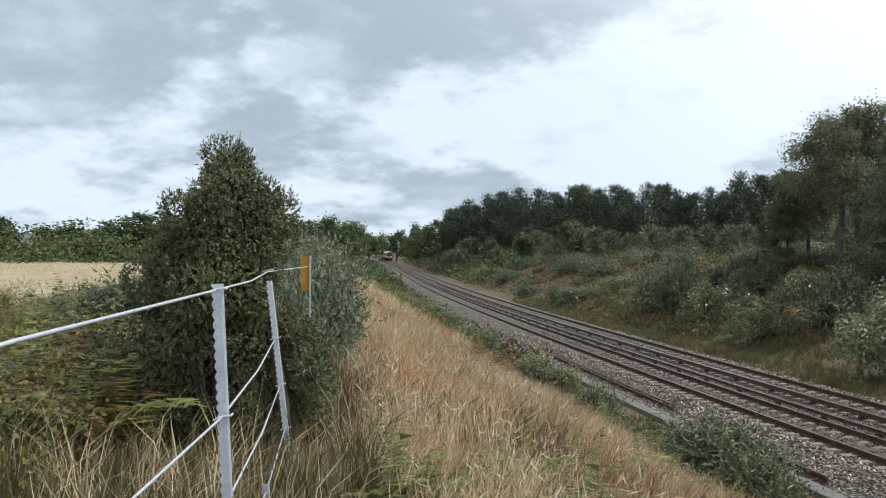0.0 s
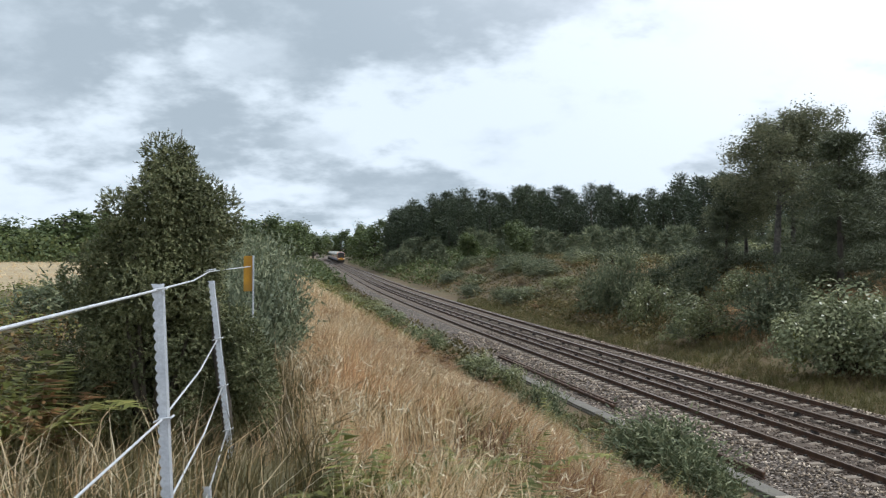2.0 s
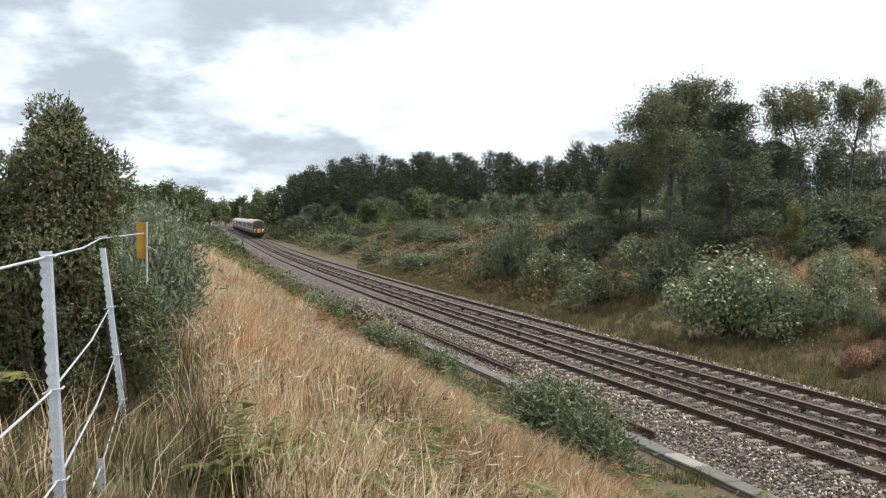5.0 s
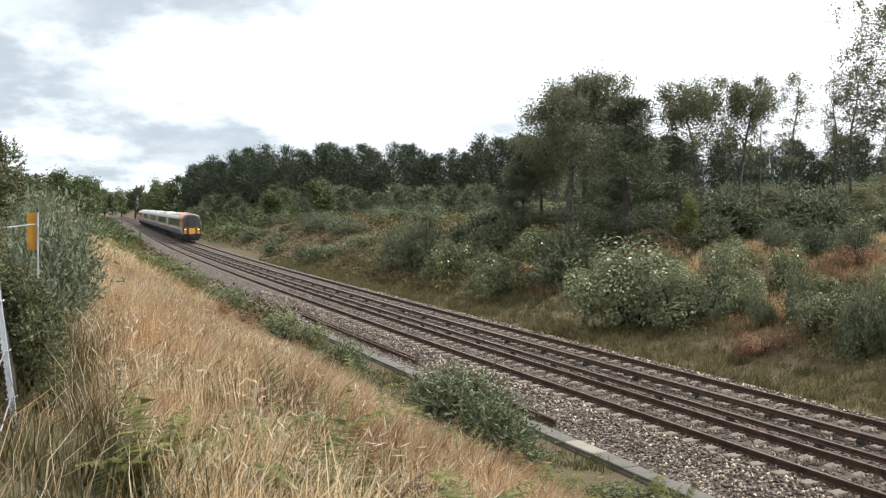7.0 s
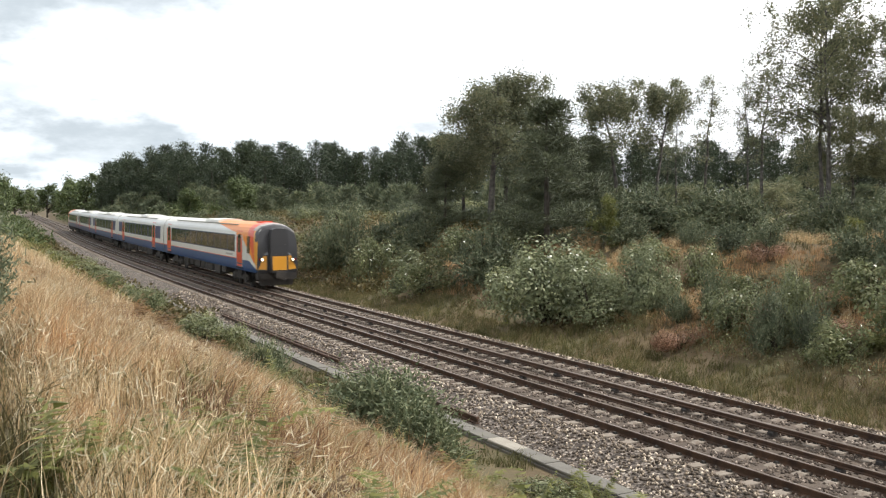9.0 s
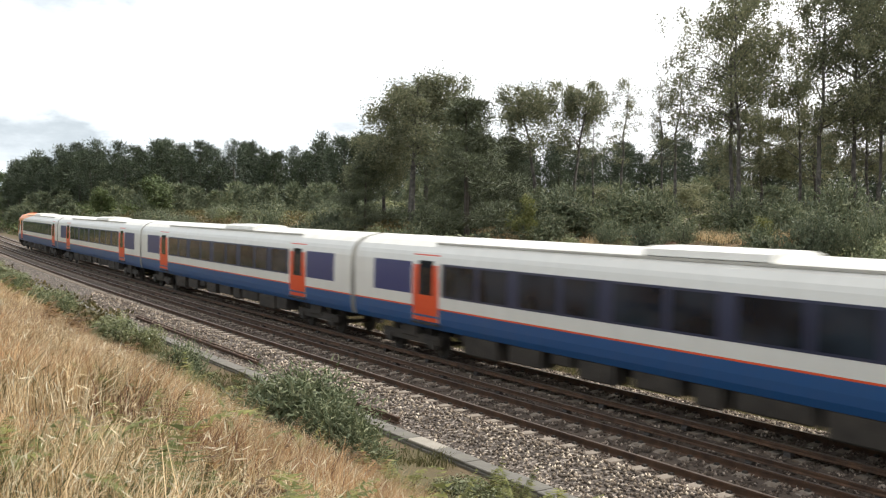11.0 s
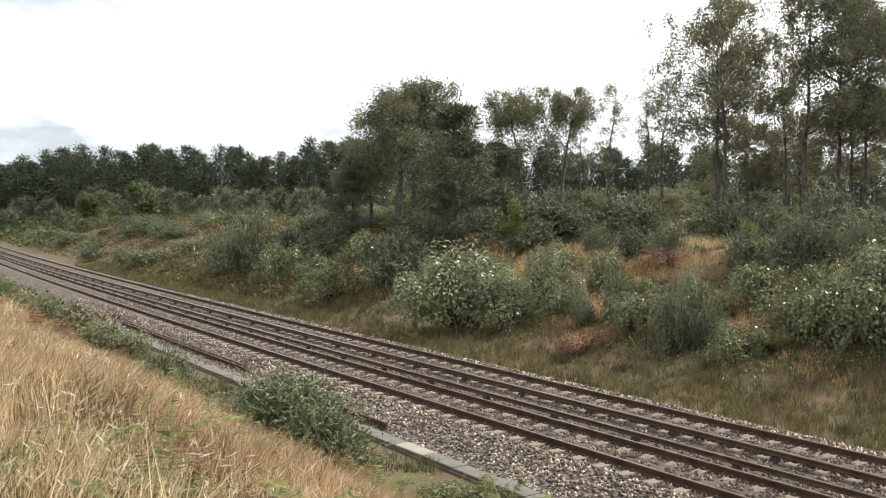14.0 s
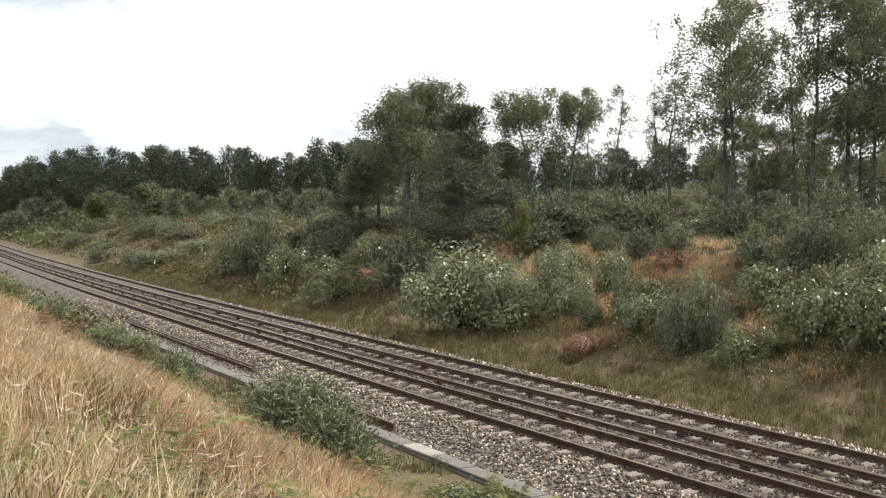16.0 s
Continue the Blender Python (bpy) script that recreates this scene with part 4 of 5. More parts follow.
def fern_mesh(seed, mat, fronds=9, size=0.8):
    rng = np.random.default_rng(seed)
    tri = []
    for _ in range(fronds):
        a, lean = rng.random() * math.tau, 0.35 + 0.75 * rng.random()
        L = size * (0.6 + 0.6 * rng.random())
        fwd, up = np.array([math.cos(a), math.sin(a), 0]), np.array([0, 0, 1.0])
        side = np.cross(fwd, up)
        base = rng.normal(size=3) * [0.15, 0.15, 0] * size
        for k in range(22):
            t = 0.18 + 0.82 * k / 22
            bendt = lean * (0.25 + 0.85 * t)
            p = base + (fwd * math.sin(bendt) + up * math.cos(bendt)) * L * t
            dirn = fwd * math.cos(bendt) - up * math.sin(bendt) * 0.5 + up * 0.15
            w = L * 0.42 * (1 - t) ** 0.8 * (0.4 + 1.2 * min(t, 0.5)) + 0.02
            for sg in (-1, 1):
                d = unit(side * sg + dirn * 0.55 + rng.normal(size=3) * 0.12)
                n = unit(np.cross(d, up + rng.normal(size=3) * .25))
                hw = L * 0.024
                tri.append([p - n * hw, p + n * hw, p + d * w])
        st = base + (fwd * math.sin(lean * .9) + up * math.cos(lean * .9)) * L * .9
        tri.append([base - side * .006, base + side * .006, st])
    return fast_mesh("fronds", np.array(tri), 3, mat)


# grass in tufts; each blade is bent once
def grass_mesh(name, rng, roots, heights, per, mat, width, splay=0.55, wind=(0.12, 0.03)):
    n = len(roots) * per
    p = np.repeat(roots, per, 0) + rng.normal(size=(n, 3)) * [0.07, 0.07, 0.0]
    h = np.repeat(heights, per) * (0.45 + 0.75 * rng.random(n))
    a = rng.random(n) * math.tau
    lean = splay * rng.random(n)
    bow = np.repeat(rng.normal(size=(len(roots), 2)) * splay * 0.55, per, 0)
    d1 = unit(np.stack([np.cos(a) * lean * .6 + bow[:, 0] * .5, np.sin(a) * lean * .6 + bow[:, 1] * .5, np.ones(n)], 1))
    d2 = unit(np.stack([np.cos(a) * lean * 1.9 + wind[0] * 2.2 + bow[:, 0] * 1.6, np.sin(a) * lean * 1.9 + wind[1] + bow[:, 1] * 1.6, np.full(n, 0.75)], 1))
    b = unit(np.cross(d1, rand_dirs(rng, n)))
    w = width * (0.6 + 0.8 * rng.random(n))[:, None]
    mid = p + d1 * h[:, None] * 0.55
    tip = mid + d2 * h[:, None] * 0.5
    v = np.stack([p - b * w / 2, p + b * w / 2, mid + b * w * .4, mid - b * w * .4, tip], 1).reshape(-1, 3)
    k = n * 5
    me = bpy.data.meshes.new(name)
    me.vertices.add(k)
    me.vertices.foreach_set("co", v.astype(np.float32).ravel())
    base = np.arange(n, dtype=np.int32)[:, None] * 5
    loops = (base + np.array([0, 1, 2, 3, 3, 2, 4], dtype=np.int32)).ravel()
    me.loops.add(len(loops))
    me.loops.foreach_set("vertex_index", loops)
    me.polygons.add(2 * n)
    me.polygons.foreach_set("loop_start", (np.arange(n, dtype=np.int32)[:, None] * 7 + np.array([0, 4], dtype=np.int32)).ravel())
    me.polygons.foreach_set("loop_total", np.tile(np.array([4, 3], dtype=np.int32), n))
    me.materials.append(mat)
    me.update(calc_edges=True)
    return me


def scatter(rng, n, s0, s1, l0, l1, power=1.0, keep=None):
    """Ground places between s0..s1 and l0..l1, denser towards s0 as power grows."""
    out = []
    while len(out) < n:
        s, a = s0 + (s1 - s0) * rng.random() ** power, l0 + (l1 - l0) * rng.random()
        if keep is None or keep(s, a):
            out.append(at(s, a, -0.02))
    return np.array([tuple(p) for p in out])


def stuff(name, me, label, category):
    return tagged(new(name, me), label, category, kind="stuff")


def patch(s, a, scale=0.25, seed=0.0):
    return noise.noise(Vector((s * scale, a * scale, seed)))


# -- trees --
def tree_frame(rng, h, lean, limbs, radius, spread, low=0.35, bark=M_BIRCH, up=0.7, forks=3):
    """Trunk and limbs; gives the mesh and the limbs' outer points."""
    sh, tips = Shape(), []
    n = 9
    axis = []
    for k in range(n):
        t = k / (n - 1)
        axis.append(Vector((lean[0] * t * t * h + 0.02 * h * math.sin(3 * t + rng.random()), lean[1] * t * t * h + 0.015 * h * math.sin(4 * t + rng.random()), h * 0.95 * t - 0.2)))
    sh.tube(axis, [radius * (1 - 0.88 * k / (n - 1)) for k in range(n)], 8)
    for _ in range(limbs):
        t = low + (0.97 - low) * rng.random() ** 0.8
        i = min(int(t * (n - 1)), n - 2)
        b = axis[i].lerp(axis[i + 1], t * (n - 1) - i)
        a = rng.random() * math.tau
        L = spread * (1.15 - 0.65 * t) * (0.6 + 0.6 * rng.random())
        out = Vector((math.cos(a), math.sin(a), 0))
        mid = b + out * L * 0.5 + Vector((0, 0, up * L * 0.45))
        end = b + out * L + Vector((0, 0, up * L * 0.62))
        rr = radius * 0.45 * (1 - t * 0.75)
        sh.tube([b, mid, end], [rr, rr * .6, rr * .2], 5)
        tips += [(mid + end) / 2, end]
        for _ in range(forks):
            q = mid.lerp(end, rng.random())
            e = q + Vector(tuple(rng.normal(size=3))) * L * 0.28 + Vector((0, 0, L * .08))
            sh.tube([q, e], [rr * .35, rr * .1], 4)
            tips.append(e)
    tips.append(axis[-1])
    return sh.mesh("trunk", bark, True), tips


def crown_mesh(rng, tips, per, mat, leaf, size, droop=0.25, flat=0.75, needle=False):
    t = np.array([tuple(p) for p in tips])
    sz = size * (0.55 + 0.9 * rng.random(len(t)))
    i = np.repeat(np.arange(len(t)), per)
    d = rand_dirs(rng, len(i))
    r = rng.random(len(i)) ** 0.62
    p = t[i] + d * (sz[i] * r)[:, None] * [1, 1, flat]
    p[:, 2] -= droop * sz[i] * rng.random(len(i)) * 1.6
    k = leaf * (0.6 + 0.8 * rng.random(len(i)))
    face = unit(d + np.array([0, 0, .3]) + rand_dirs(rng, len(i)) * .6)
    if needle:
        return fast_mesh("crown", spikes(rng, p, unit(d + rand_dirs(rng, len(i)) * .6 + np.array([0, 0, .5])), k, k * 0.22, face), 3, mat)
    return fast_mesh("crown", diamonds(rng, p, unit(rand_dirs(rng, len(i)) + np.array([0, 0, -droop])), k, k * 0.6, face), 4, mat)


def tree(name, label, category, group, seed, h, lean=(0, 0), limbs=16, radius=0.14, spread=2.2, low=0.35, per=70, leaf=0.11, size=0.75, mat=M_BIRCHLEAF, bark=M_BIRCH, up=0.7,
         droop=0.35, flat=0.8, needle=False, forks=3):
    rng = np.random.default_rng(seed)
    ob = thing(name, label, category, group)
    frame_mesh, tips = tree_frame(rng, h, lean, limbs, radius, spread, low, bark, up, forks)
    under("trunk", frame_mesh, ob)
    under("crown", crown_mesh(rng, tips, per, mat, leaf, size, droop, flat, needle), ob)
    return ob


def pine(name, label, group, seed, h, whorls, spread, low, per, leaf, size, mat=M_PINE, bare_top=False, boughs=True, flat=0.45):
    """A pine: level limbs in whorls with flat plates of needles."""
    rng = np.random.default_rng(seed)
    ob = thing(name, label, "pine tree", group)
    sh, tips = Shape(), []
    n = 7
    axis = [Vector((0.03 * h * math.sin(2 * k / n + seed), 0.02 * h * math.sin(3 * k / n), h * 0.98 * k / (n - 1) - 0.2)) for k in range(n)]
    sh.tube(axis, [0.02 * h * (1 - 0.85 * k / (n - 1)) for k in range(n)], 7)
    for wv in range(whorls):
        t = low + (0.97 - low) * (wv + rng.random() * .6) / whorls
        prof = (1 - ((t - low) / (1.02 - low)) ** 1.6) if not bare_top else math.sin(math.pi * min(1, 0.25 + 0.75 * (t - low) / (1 - low)))
        for _ in range(5):
            a = rng.random() * math.tau
            L = max(0.25, spread * prof * (0.6 + 0.55 * rng.random()))
            b = Vector((axis[min(int(t * (n - 1)), n - 1)].x, axis[min(int(t * (n - 1)), n - 1)].y, h * t))
            e = b + Vector((math.cos(a) * L, math.sin(a) * L, L * (0.05 + 0.35 * rng.random())))
            if boughs:
                sh.tube([b, (b + e) / 2 + Vector((0, 0, -.06 * L)), e], [0.004 * h, 0.003 * h, 0.001 * h], 4)
            tips += [b.lerp(e, 0.55), e]
    tips.append(axis[-1])
    under("trunk", sh.mesh("trunk", M_BARK, True), ob)
    under("crown", crown_mesh(rng, tips, per, mat, leaf, size, 0.0, flat, True), ob)
    return ob
# ---- far side: forest, heath and bank ----
def far_forest():
    kinds = [pine("pine_tree", "tall dark pine in the plantation edge", "pines of the plantation", 10 + k, 12.0, 13, (2.5, 2.0, 2.7, 2.2)[k], (0.34, 0.12, 0.28, 0.16)[k], 24, 0.46, 1.0, bare_top=(k % 2 == 0), boughs=False, flat=0.85) for k in range(4)]
    rng = random.Random(4)
    edge = [(215, 24), (190, 28), (150, 41), (108, 58), (98, 96), (80, 124), (45, 142), (10, 150)]
    for row, depth in enumerate((0, 5, 10, 17)):
        for (s0, a0), (s1, a1) in zip(edge, edge[1:]):
            n = max(2, round(math.hypot(s1 - s0, a1 - a0) / 4.2))
            for i in range(n):
                t = (i + rng.random() * 0.9) / n
                s, a = s0 + (s1 - s0) * t, a0 + (a1 - a0) * t
                k = 1 + (depth + rng.uniform(-2.5, 2.5)) / math.hypot(s, a)
                hgt = (1.0 + 0.10 * (row > 0)) * rng.uniform(0.70, 1.08) * lin(s, (20, 0.80), (100, 0.86), (190, 0.94))
                put(kinds[rng.randrange(4)], s * k, a * k, hgt * rng.uniform(1.0, 1.35), hgt, rng.random() * 6.3, -0.3)
    for k in kinds:
        discard(k)


def young_trees():
    conifer = [pine("young_pine", "bushy blue-green young pine on the heath", "young pines on the heath", 30 + k, 4.0, 9, 1.5, 0.08, 11, 0.62, 0.5, M_SEA, boughs=False) for k in range(2)]
    round_tree = tree("broadleaf_tree", "rounded green young broadleaf tree on the heath", "tree", "broadleaf trees", 41, 4.2, (0, 0), 22, .1, 1.5, .12, 80, .2, .62, M_OAK, M_BARK, .9, .1, .9)
    rng = random.Random(9)
    for i in range(34):
        s = rng.uniform(75, 150)
        a = lin(s, (75, 52), (110, 40), (150, 27)) + rng.uniform(-5, 12)
        k = rng.uniform(.6, 1.25)
        put(conifer[i % 2], s, a, k, k, rng.random() * 6, -.1)
    put(round_tree, 112, 30.5, 1.25, 1.12, 1.0)
    put(round_tree, 128, 27.5, 1.1, 1.0, 2.0)
    edge = [(205, 24), (190, 27), (150, 40), (108, 56), (97, 94), (80, 121), (45, 139)]
    for i in range(90):
        (s0, a0), (s1, a1) = edge[i % 6], edge[i % 6 + 1]
        t, q = rng.random(), rng.uniform(.90, 1.0)
        k = rng.uniform(.8, 1.5)
        put(conifer[i % 2], (s0 + (s1 - s0) * t) * q, (a0 + (a1 - a0) * t) * q, k, k * rng.uniform(.6, .95), i, -.1)
    for i in range(14):
        s, a = rng.uniform(60, 105), rng.uniform(46, 66)
        put(conifer[i % 2], s, a, .8, rng.uniform(.6, .9), rng.random() * 6, -.1)
    for ob in (*conifer, round_tree):
        discard(ob)


def far_woods():
    oak = [tree("oak_tree", "dark rounded oak beside the distant line", "oak tree", "distant oaks", 50 + k, 9.0, (0, 0), 20, .28, 3.4, .10, 56, .48, 1.35, M_OAK, M_BARK, .8, .1, .85, forks=1) for k in range(3)]
    rng = random.Random(12)
    for s, a, w, h in ((255, 24, 1.5, 1.30), (238, 30, 1.1, 1.0), (275, 22, 1.2, 1.15), (300, 23, 1.3, 1.1), (225, 33, 1.0, .9), (330, 25, 1.2, 1.2), (360, 27, 1.3, 1.3), (400, 20, 1.5, 1.4),
                       (150, -1.6, 1.0, .82), (160, -6, 1.1, .85), (172, .5, 1.0, .9), (185, -3, 1.1, .92), (205, 2, 1.0, .95), (228, 1, 1.1, 1.0), (250, 3, 1.2, 1.1), (275, 2, 1.1, 1.1),
                       (310, 2, 1.2, 1.15), (345, 3, 1.2, 1.2), (390, 8, 1.4, 1.3), (430, 6, 1.5, 1.4), (450, 16, 1.5, 1.4), (140, -12, 1.1, .8), (132, -20, 1.0, .72), (176, -14, 1.2, 1.0), (195, -22, 1.2, 1.0)):
        put(oak[rng.randrange(3)], s, a, w, h, rng.random() * 6, -.3)
    # the wood edge behind the dry field
    for i in range(40):
        s = rng.uniform(135, 160)
        a = -24 - i * 2.2 + rng.uniform(-2, 2)
        h = rng.uniform(.62, .78) + (.16 if i < 3 else 0) + lin(a, (-110, .1), (-50, 0.05), (-36, 0))
        put(oak[rng.randrange(3)], s, a, rng.uniform(1.2, 1.6), h, rng.random() * 6, -1.6)
    for k in oak:
        discard(k)


def bank_trees():
    big = tree("birch_tree", "tall leafy birch with a dense drooping crown", "birch tree", "birches on the bank", 61, 10.4, (0.02, 0), 24, .2, 3.2, .40, 300, .125, .80, droop=.7, up=.55, forks=2, flat=1.05)
    slim = [tree("birch_tree", "slender birch with an open airy crown", "birch tree", "birches on the bank", 62 + k, 13.8, ((-.05, .04, .02)[k], .03), (28, 22, 26)[k], .13, (3.3, 2.6, 3.0)[k], .36, 115, .115, .54, droop=.8, forks=4) for k in range(3)]
    fork = tree("birch_tree", "leaning birch with its crown in two clumps", "birch tree", "birches on the bank", 66, 9.6, (.10, -.05), 12, .14, 2.5, .52, 230, .115, .70, droop=.5, flat=.95)
    bare = tree("birch_tree", "thin sparse birch with few leaves", "birch tree", "birches on the bank", 67, 10.0, (.03, 0), 18, .09, 1.2, .4, 40, .075, .42, droop=.4, forks=5)
    conifer = pine("pine_tree", "broad dark green pine at the edge of the bank", "pines on the bank", 70, 8.6, 17, 3.0, .05, 230, .17, .62, M_BANKPINE, flat=0.62, boughs=False)
    put(big, 51.2, 31.0, 1.2, 1.0, .4)
    put(big, 54.5, 34.3, .8, 1.0, 2.6)
    put(big, 57.5, 32.3, .7, .66, 4.1)
    put(conifer, 40.2, 27.6, 1.22, .98, .5, -.2)
    put(conifer, 45.5, 31.8, .8, .70, 2.0, -.2)
    put(conifer, 55.0, 29.8, .8, .66, 3.0, -.2)
    put(conifer, 48.0, 36.3, .7, .72, 4.0, -.2)
    put(fork, 44.9, 36.2, 1.15, .98, 3.3)
    put(fork, 43.0, 37.4, .95, 1.0, 0.6)
    put(bare, 43.1, 41.6, 1.0, 1.02, 1.0)
    put(bare, 46.0, 41.8, .7, .9, 3.0)
    put(bare, 38.4, 39.8, .9, .93, 4.4)
    put(bare, 37.2, 40.4, 1.2, .95, 2.0)
    for k, (s, a, w, h) in enumerate(((32.7, 39.8, 1.05, 1.05), (34.2, 41.5, .9, .98), (35.4, 43.0, .75, .74), (31.0, 42.2, .8, .82), (28.3, 40.6, 1.0, 1.03), (27.2, 42.0, .9, 1.0),                                       (26.3, 41.9, .85, .98), (25.2, 44.5, .9, 1.0), (23.8, 41.0, .9, 1.05), (21.5, 43.0, .9, 1.0), (18.0, 44.0, .9, 1.0), (29.5, 47.0, 1.0, .62), (25.0, 49.0, 1.0, .68), (33.5, 47.5, 1.0, .55), (21.0, 47.0, 1.0, .75), (36.0, 46.0, .9, .5), (27.8, 44.0, .8, .6), (19.6, 40.0, .8, .9))):
        put(slim[k % 3], s, a, w, h, k * 1.7)
    low = tree("birch_tree", "low bushy birch among the scrub", "birch tree", "birches on the bank", 69, 5.2, (.02, 0), 18, .08, 1.7, .12, 40, .16, .6, droop=.3, forks=2)
    rng = random.Random(15)
    for i in range(5):
        s = rng.uniform(30, 52)
        put(low, s, 40 + rng.uniform(-2, 14), rng.uniform(.9, 1.3), rng.uniform(.5, .85), i * 1.3)
    for ob in (big, fork, bare, conifer, low, *slim):
        discard(ob)


GORSE = [bush_kind("gorse_bush", "dense dark green spiny gorse bush", "gorse bush", gorse_mesh(80 + k, 1.0, 1.0, 850, M_GORSE, 1.25, 34, 1.5), 1, 1, k, "gorse bushes") for k in range(3)]
SPIRE = [bush_kind("gorse_bush", "upright blue-green young gorse with long shoots", "gorse bush", gorse_mesh(86 + k, 1.0, 1.0, 800, M_SEA, 1.25, 16, 3.2, 1.3), 1, 1, k, "gorse bushes") for k in range(2)]
NEARGORSE = [bush_kind("gorse_bush", "low grey-green young gorse bush on the grassy bank", "gorse bush", gorse_mesh(90 + k, 1.0, 1.0, 1400, M_YOUNGGORSE, 1.15, 24, 2.2, .6), 1, 1, k, "gorse bushes") for k in range(2)]
SALLOW = [bush_kind("sallow_bush", "pale grey-green leafy sallow bush on the cutting side", "sallow bush", leafy_mesh(100 + k, 1.0, 1.0, 9500, M_SALLOW, .056, 40, .60), 1, 1, k, "sallow bushes") for k in range(2)]
BRAMBLE = [bush_kind("bramble_bush", "tangled dark bramble bush on the cutting side", "bramble bush", leafy_mesh(110 + k, 1.0, 1.0, 3200, M_BRAMBLE, .078, 28, .58), 1, 1, k, "bramble bushes") for k in range(2)]
HEATHER = bush_kind("heather_clump", "low red-brown heather clump", "heather", leafy_mesh(120, 1.0, 1.0, 5200, M_HEATHER, .05, 22, .6), 1, 1, 5, "heather clumps")
FERN = [thing("bracken_fern", "green bracken fern with arching fronds", "fern", "bracken ferns") for _ in range(2)]
for k, f in enumerate(FERN):
    under("fronds", fern_mesh(130 + k, M_FERN, 10), f)
RUSTFERN = thing("bracken_fern", "brown turning bracken fern with arching fronds", "fern", "bracken ferns")
under("fronds", fern_mesh(133, M_RUSTFERN, 10), RUSTFERN)
OLIVEFERN = thing("bracken_fern", "yellowing bracken fern with arching fronds", "fern", "bracken ferns")
under("fronds", fern_mesh(134, M_OLIVE, 10), OLIVEFERN)


def far_bank():
    rng = random.Random(21)
    for i, (s, a, h, w) in enumerate(((31.3, 21.8, 3.2, 2.1), (27.7, 23.6, 2.45, 1.25), (29.2, 22.6, 2.0, 1.5), (15.6, 25.8, 2.0, 1.2), (12.9, 25.9, 2.3, 1.6), (10.5, 24.4, 2.2, 1.6))):
        put(SALLOW[i % 2], s, a, w * 1.08, h * 1.05, i * 1.3)
    for i, (s, a, h, w) in enumerate(((43.3, 22.3, 1.7, 1.4), (51.0, 22.6, 2.2, 1.3), (20.2, 23.6, 1.75, .9), (22.8, 23.2, 1.2, .95), (27.4, 26.2, 1.5, .9), (19.6, 25.9, 1.3, 1.1), (40.7, 25.6, 1.75, 1.3),
                                      (46.6, 26.2, 1.6, 1.4), (24.3, 25.4, 1.0, .9), (34.4, 25.4, 1.2, 1.3), (37.2, 23.4, 1.3, 1.2), (53.5, 26.4, 1.5, 1.5), (32.0, 27.4, 1.0, 1.2), (18.1, 22.6, 1.0, .8), (48.2, 24.2, 1.3, 1.3), (16.9, 24.4, 1.5, 1.2), (17.4, 25.8, 1.6, 1.0), (14.8, 24.4, 1.6, 1.2), (16.2, 27.4, 1.7, 1.1), (13.8, 28.6, 2.0, 1.3), (14.6, 26.6, 1.8, 1.1))):
        put(BRAMBLE[i % 2], s, a, w * 1.2, h * 1.15, i * 2.1)
    for i, (s, a, h, w) in enumerate(((56.2, 23.6, 3.2, 1.2), (58.0, 23.2, 2.6, 1.1), (60.7, 23.4, 2.5, 1.4), (40.0, 24.2, 2.35, 1.5), (22.4, 28.8, 1.2, 1.0), (20.2, 28.6, 1.6, 1.0), (52.4, 26.3, 1.8, 1.5), (43.9, 28.2, 1.6, 1.4), (57.3, 28.4, 1.5, 1.6), (35.8, 29.4, 1.2, 1.2), (28.6, 29.2, 1.0, 1.0))):
        put(GORSE[i % 3], s, a, w * 1.2, h * 1.2, i * 1.9)
    for i, (s, a, h, w) in enumerate(((24.6, 24.2, 1.9, .62), (25.4, 23.4, 1.2, .5), (20.2, 22.4, 2.1, .62), (19.4, 23.0, 1.5, .55), (21.6, 24.6, 1.2, .6), (20.0, 28.4, 1.9, .6), (19.0, 28.6, 1.7, .6), (17.6, 28.2, 2.2, .55),
                                      (45.6, 21.9, 1.2, .6), (33.6, 23.6, 1.3, .6), (26.2, 28.6, 1.4, .7), (31.4, 29.4, 1.2, .7), (23.0, 26.2, 1.0, .5), (18.2, 26.2, 1.3, .6))):
        put(SPIRE[i % 2], s, a, w * 1.15, h, i * 2.3)
    # the row along the top of the bank, and more of it behind
    for i in range(26):
        s = 16 + i * 2.1 + rng.uniform(-.7, .7)
        put(GORSE[i % 3], s, 32.5 + rng.uniform(-1.0, 2.5), rng.uniform(1.5, 2.3), rng.uniform(1.4, 2.3), rng.random() * 6)
    for i in range(34):
        s = rng.uniform(20, 125)
        put((GORSE + BRAMBLE)[i % 5], s, lin(s, (20, 39), (70, 35), (125, 27)) + rng.uniform(-3, 14), rng.uniform(1.3, 2.4), rng.uniform(1.1, 2.0), rng.random() * 6)
    for i, (s, a) in enumerate(((23.7, 21.8), (22.3, 23.9), (25.8, 27.9), (24.4, 24.7), (18.6, 23.8), (30.4, 26.0))):
        put(HEATHER, s, a, 1.0, .75, i)
    sapling = tree("birch_sapling", "bright green birch sapling on the bank", "birch sapling", "birch saplings", 68, 2.7, (.02, 0), 14, .025, .6, .15, 45, .085, .28, M_FERN, M_BIRCH, .9, .2)
    put(sapling, 36.0, 28.2, 1.1, 1.05)
    put(sapling, 23.0, 29.6, .7, .55, 2)
    put(sapling, 33.0, 21.0, .5, .7, 4)
    discard(sapling)
    for i in range(34):
        s, a = rng.uniform(58, 150), rng.uniform(21.5, 31)
        put((BRAMBLE + GORSE)[i % 5], s, a, rng.uniform(1.2, 2.2), rng.uniform(.9, 1.7), i)
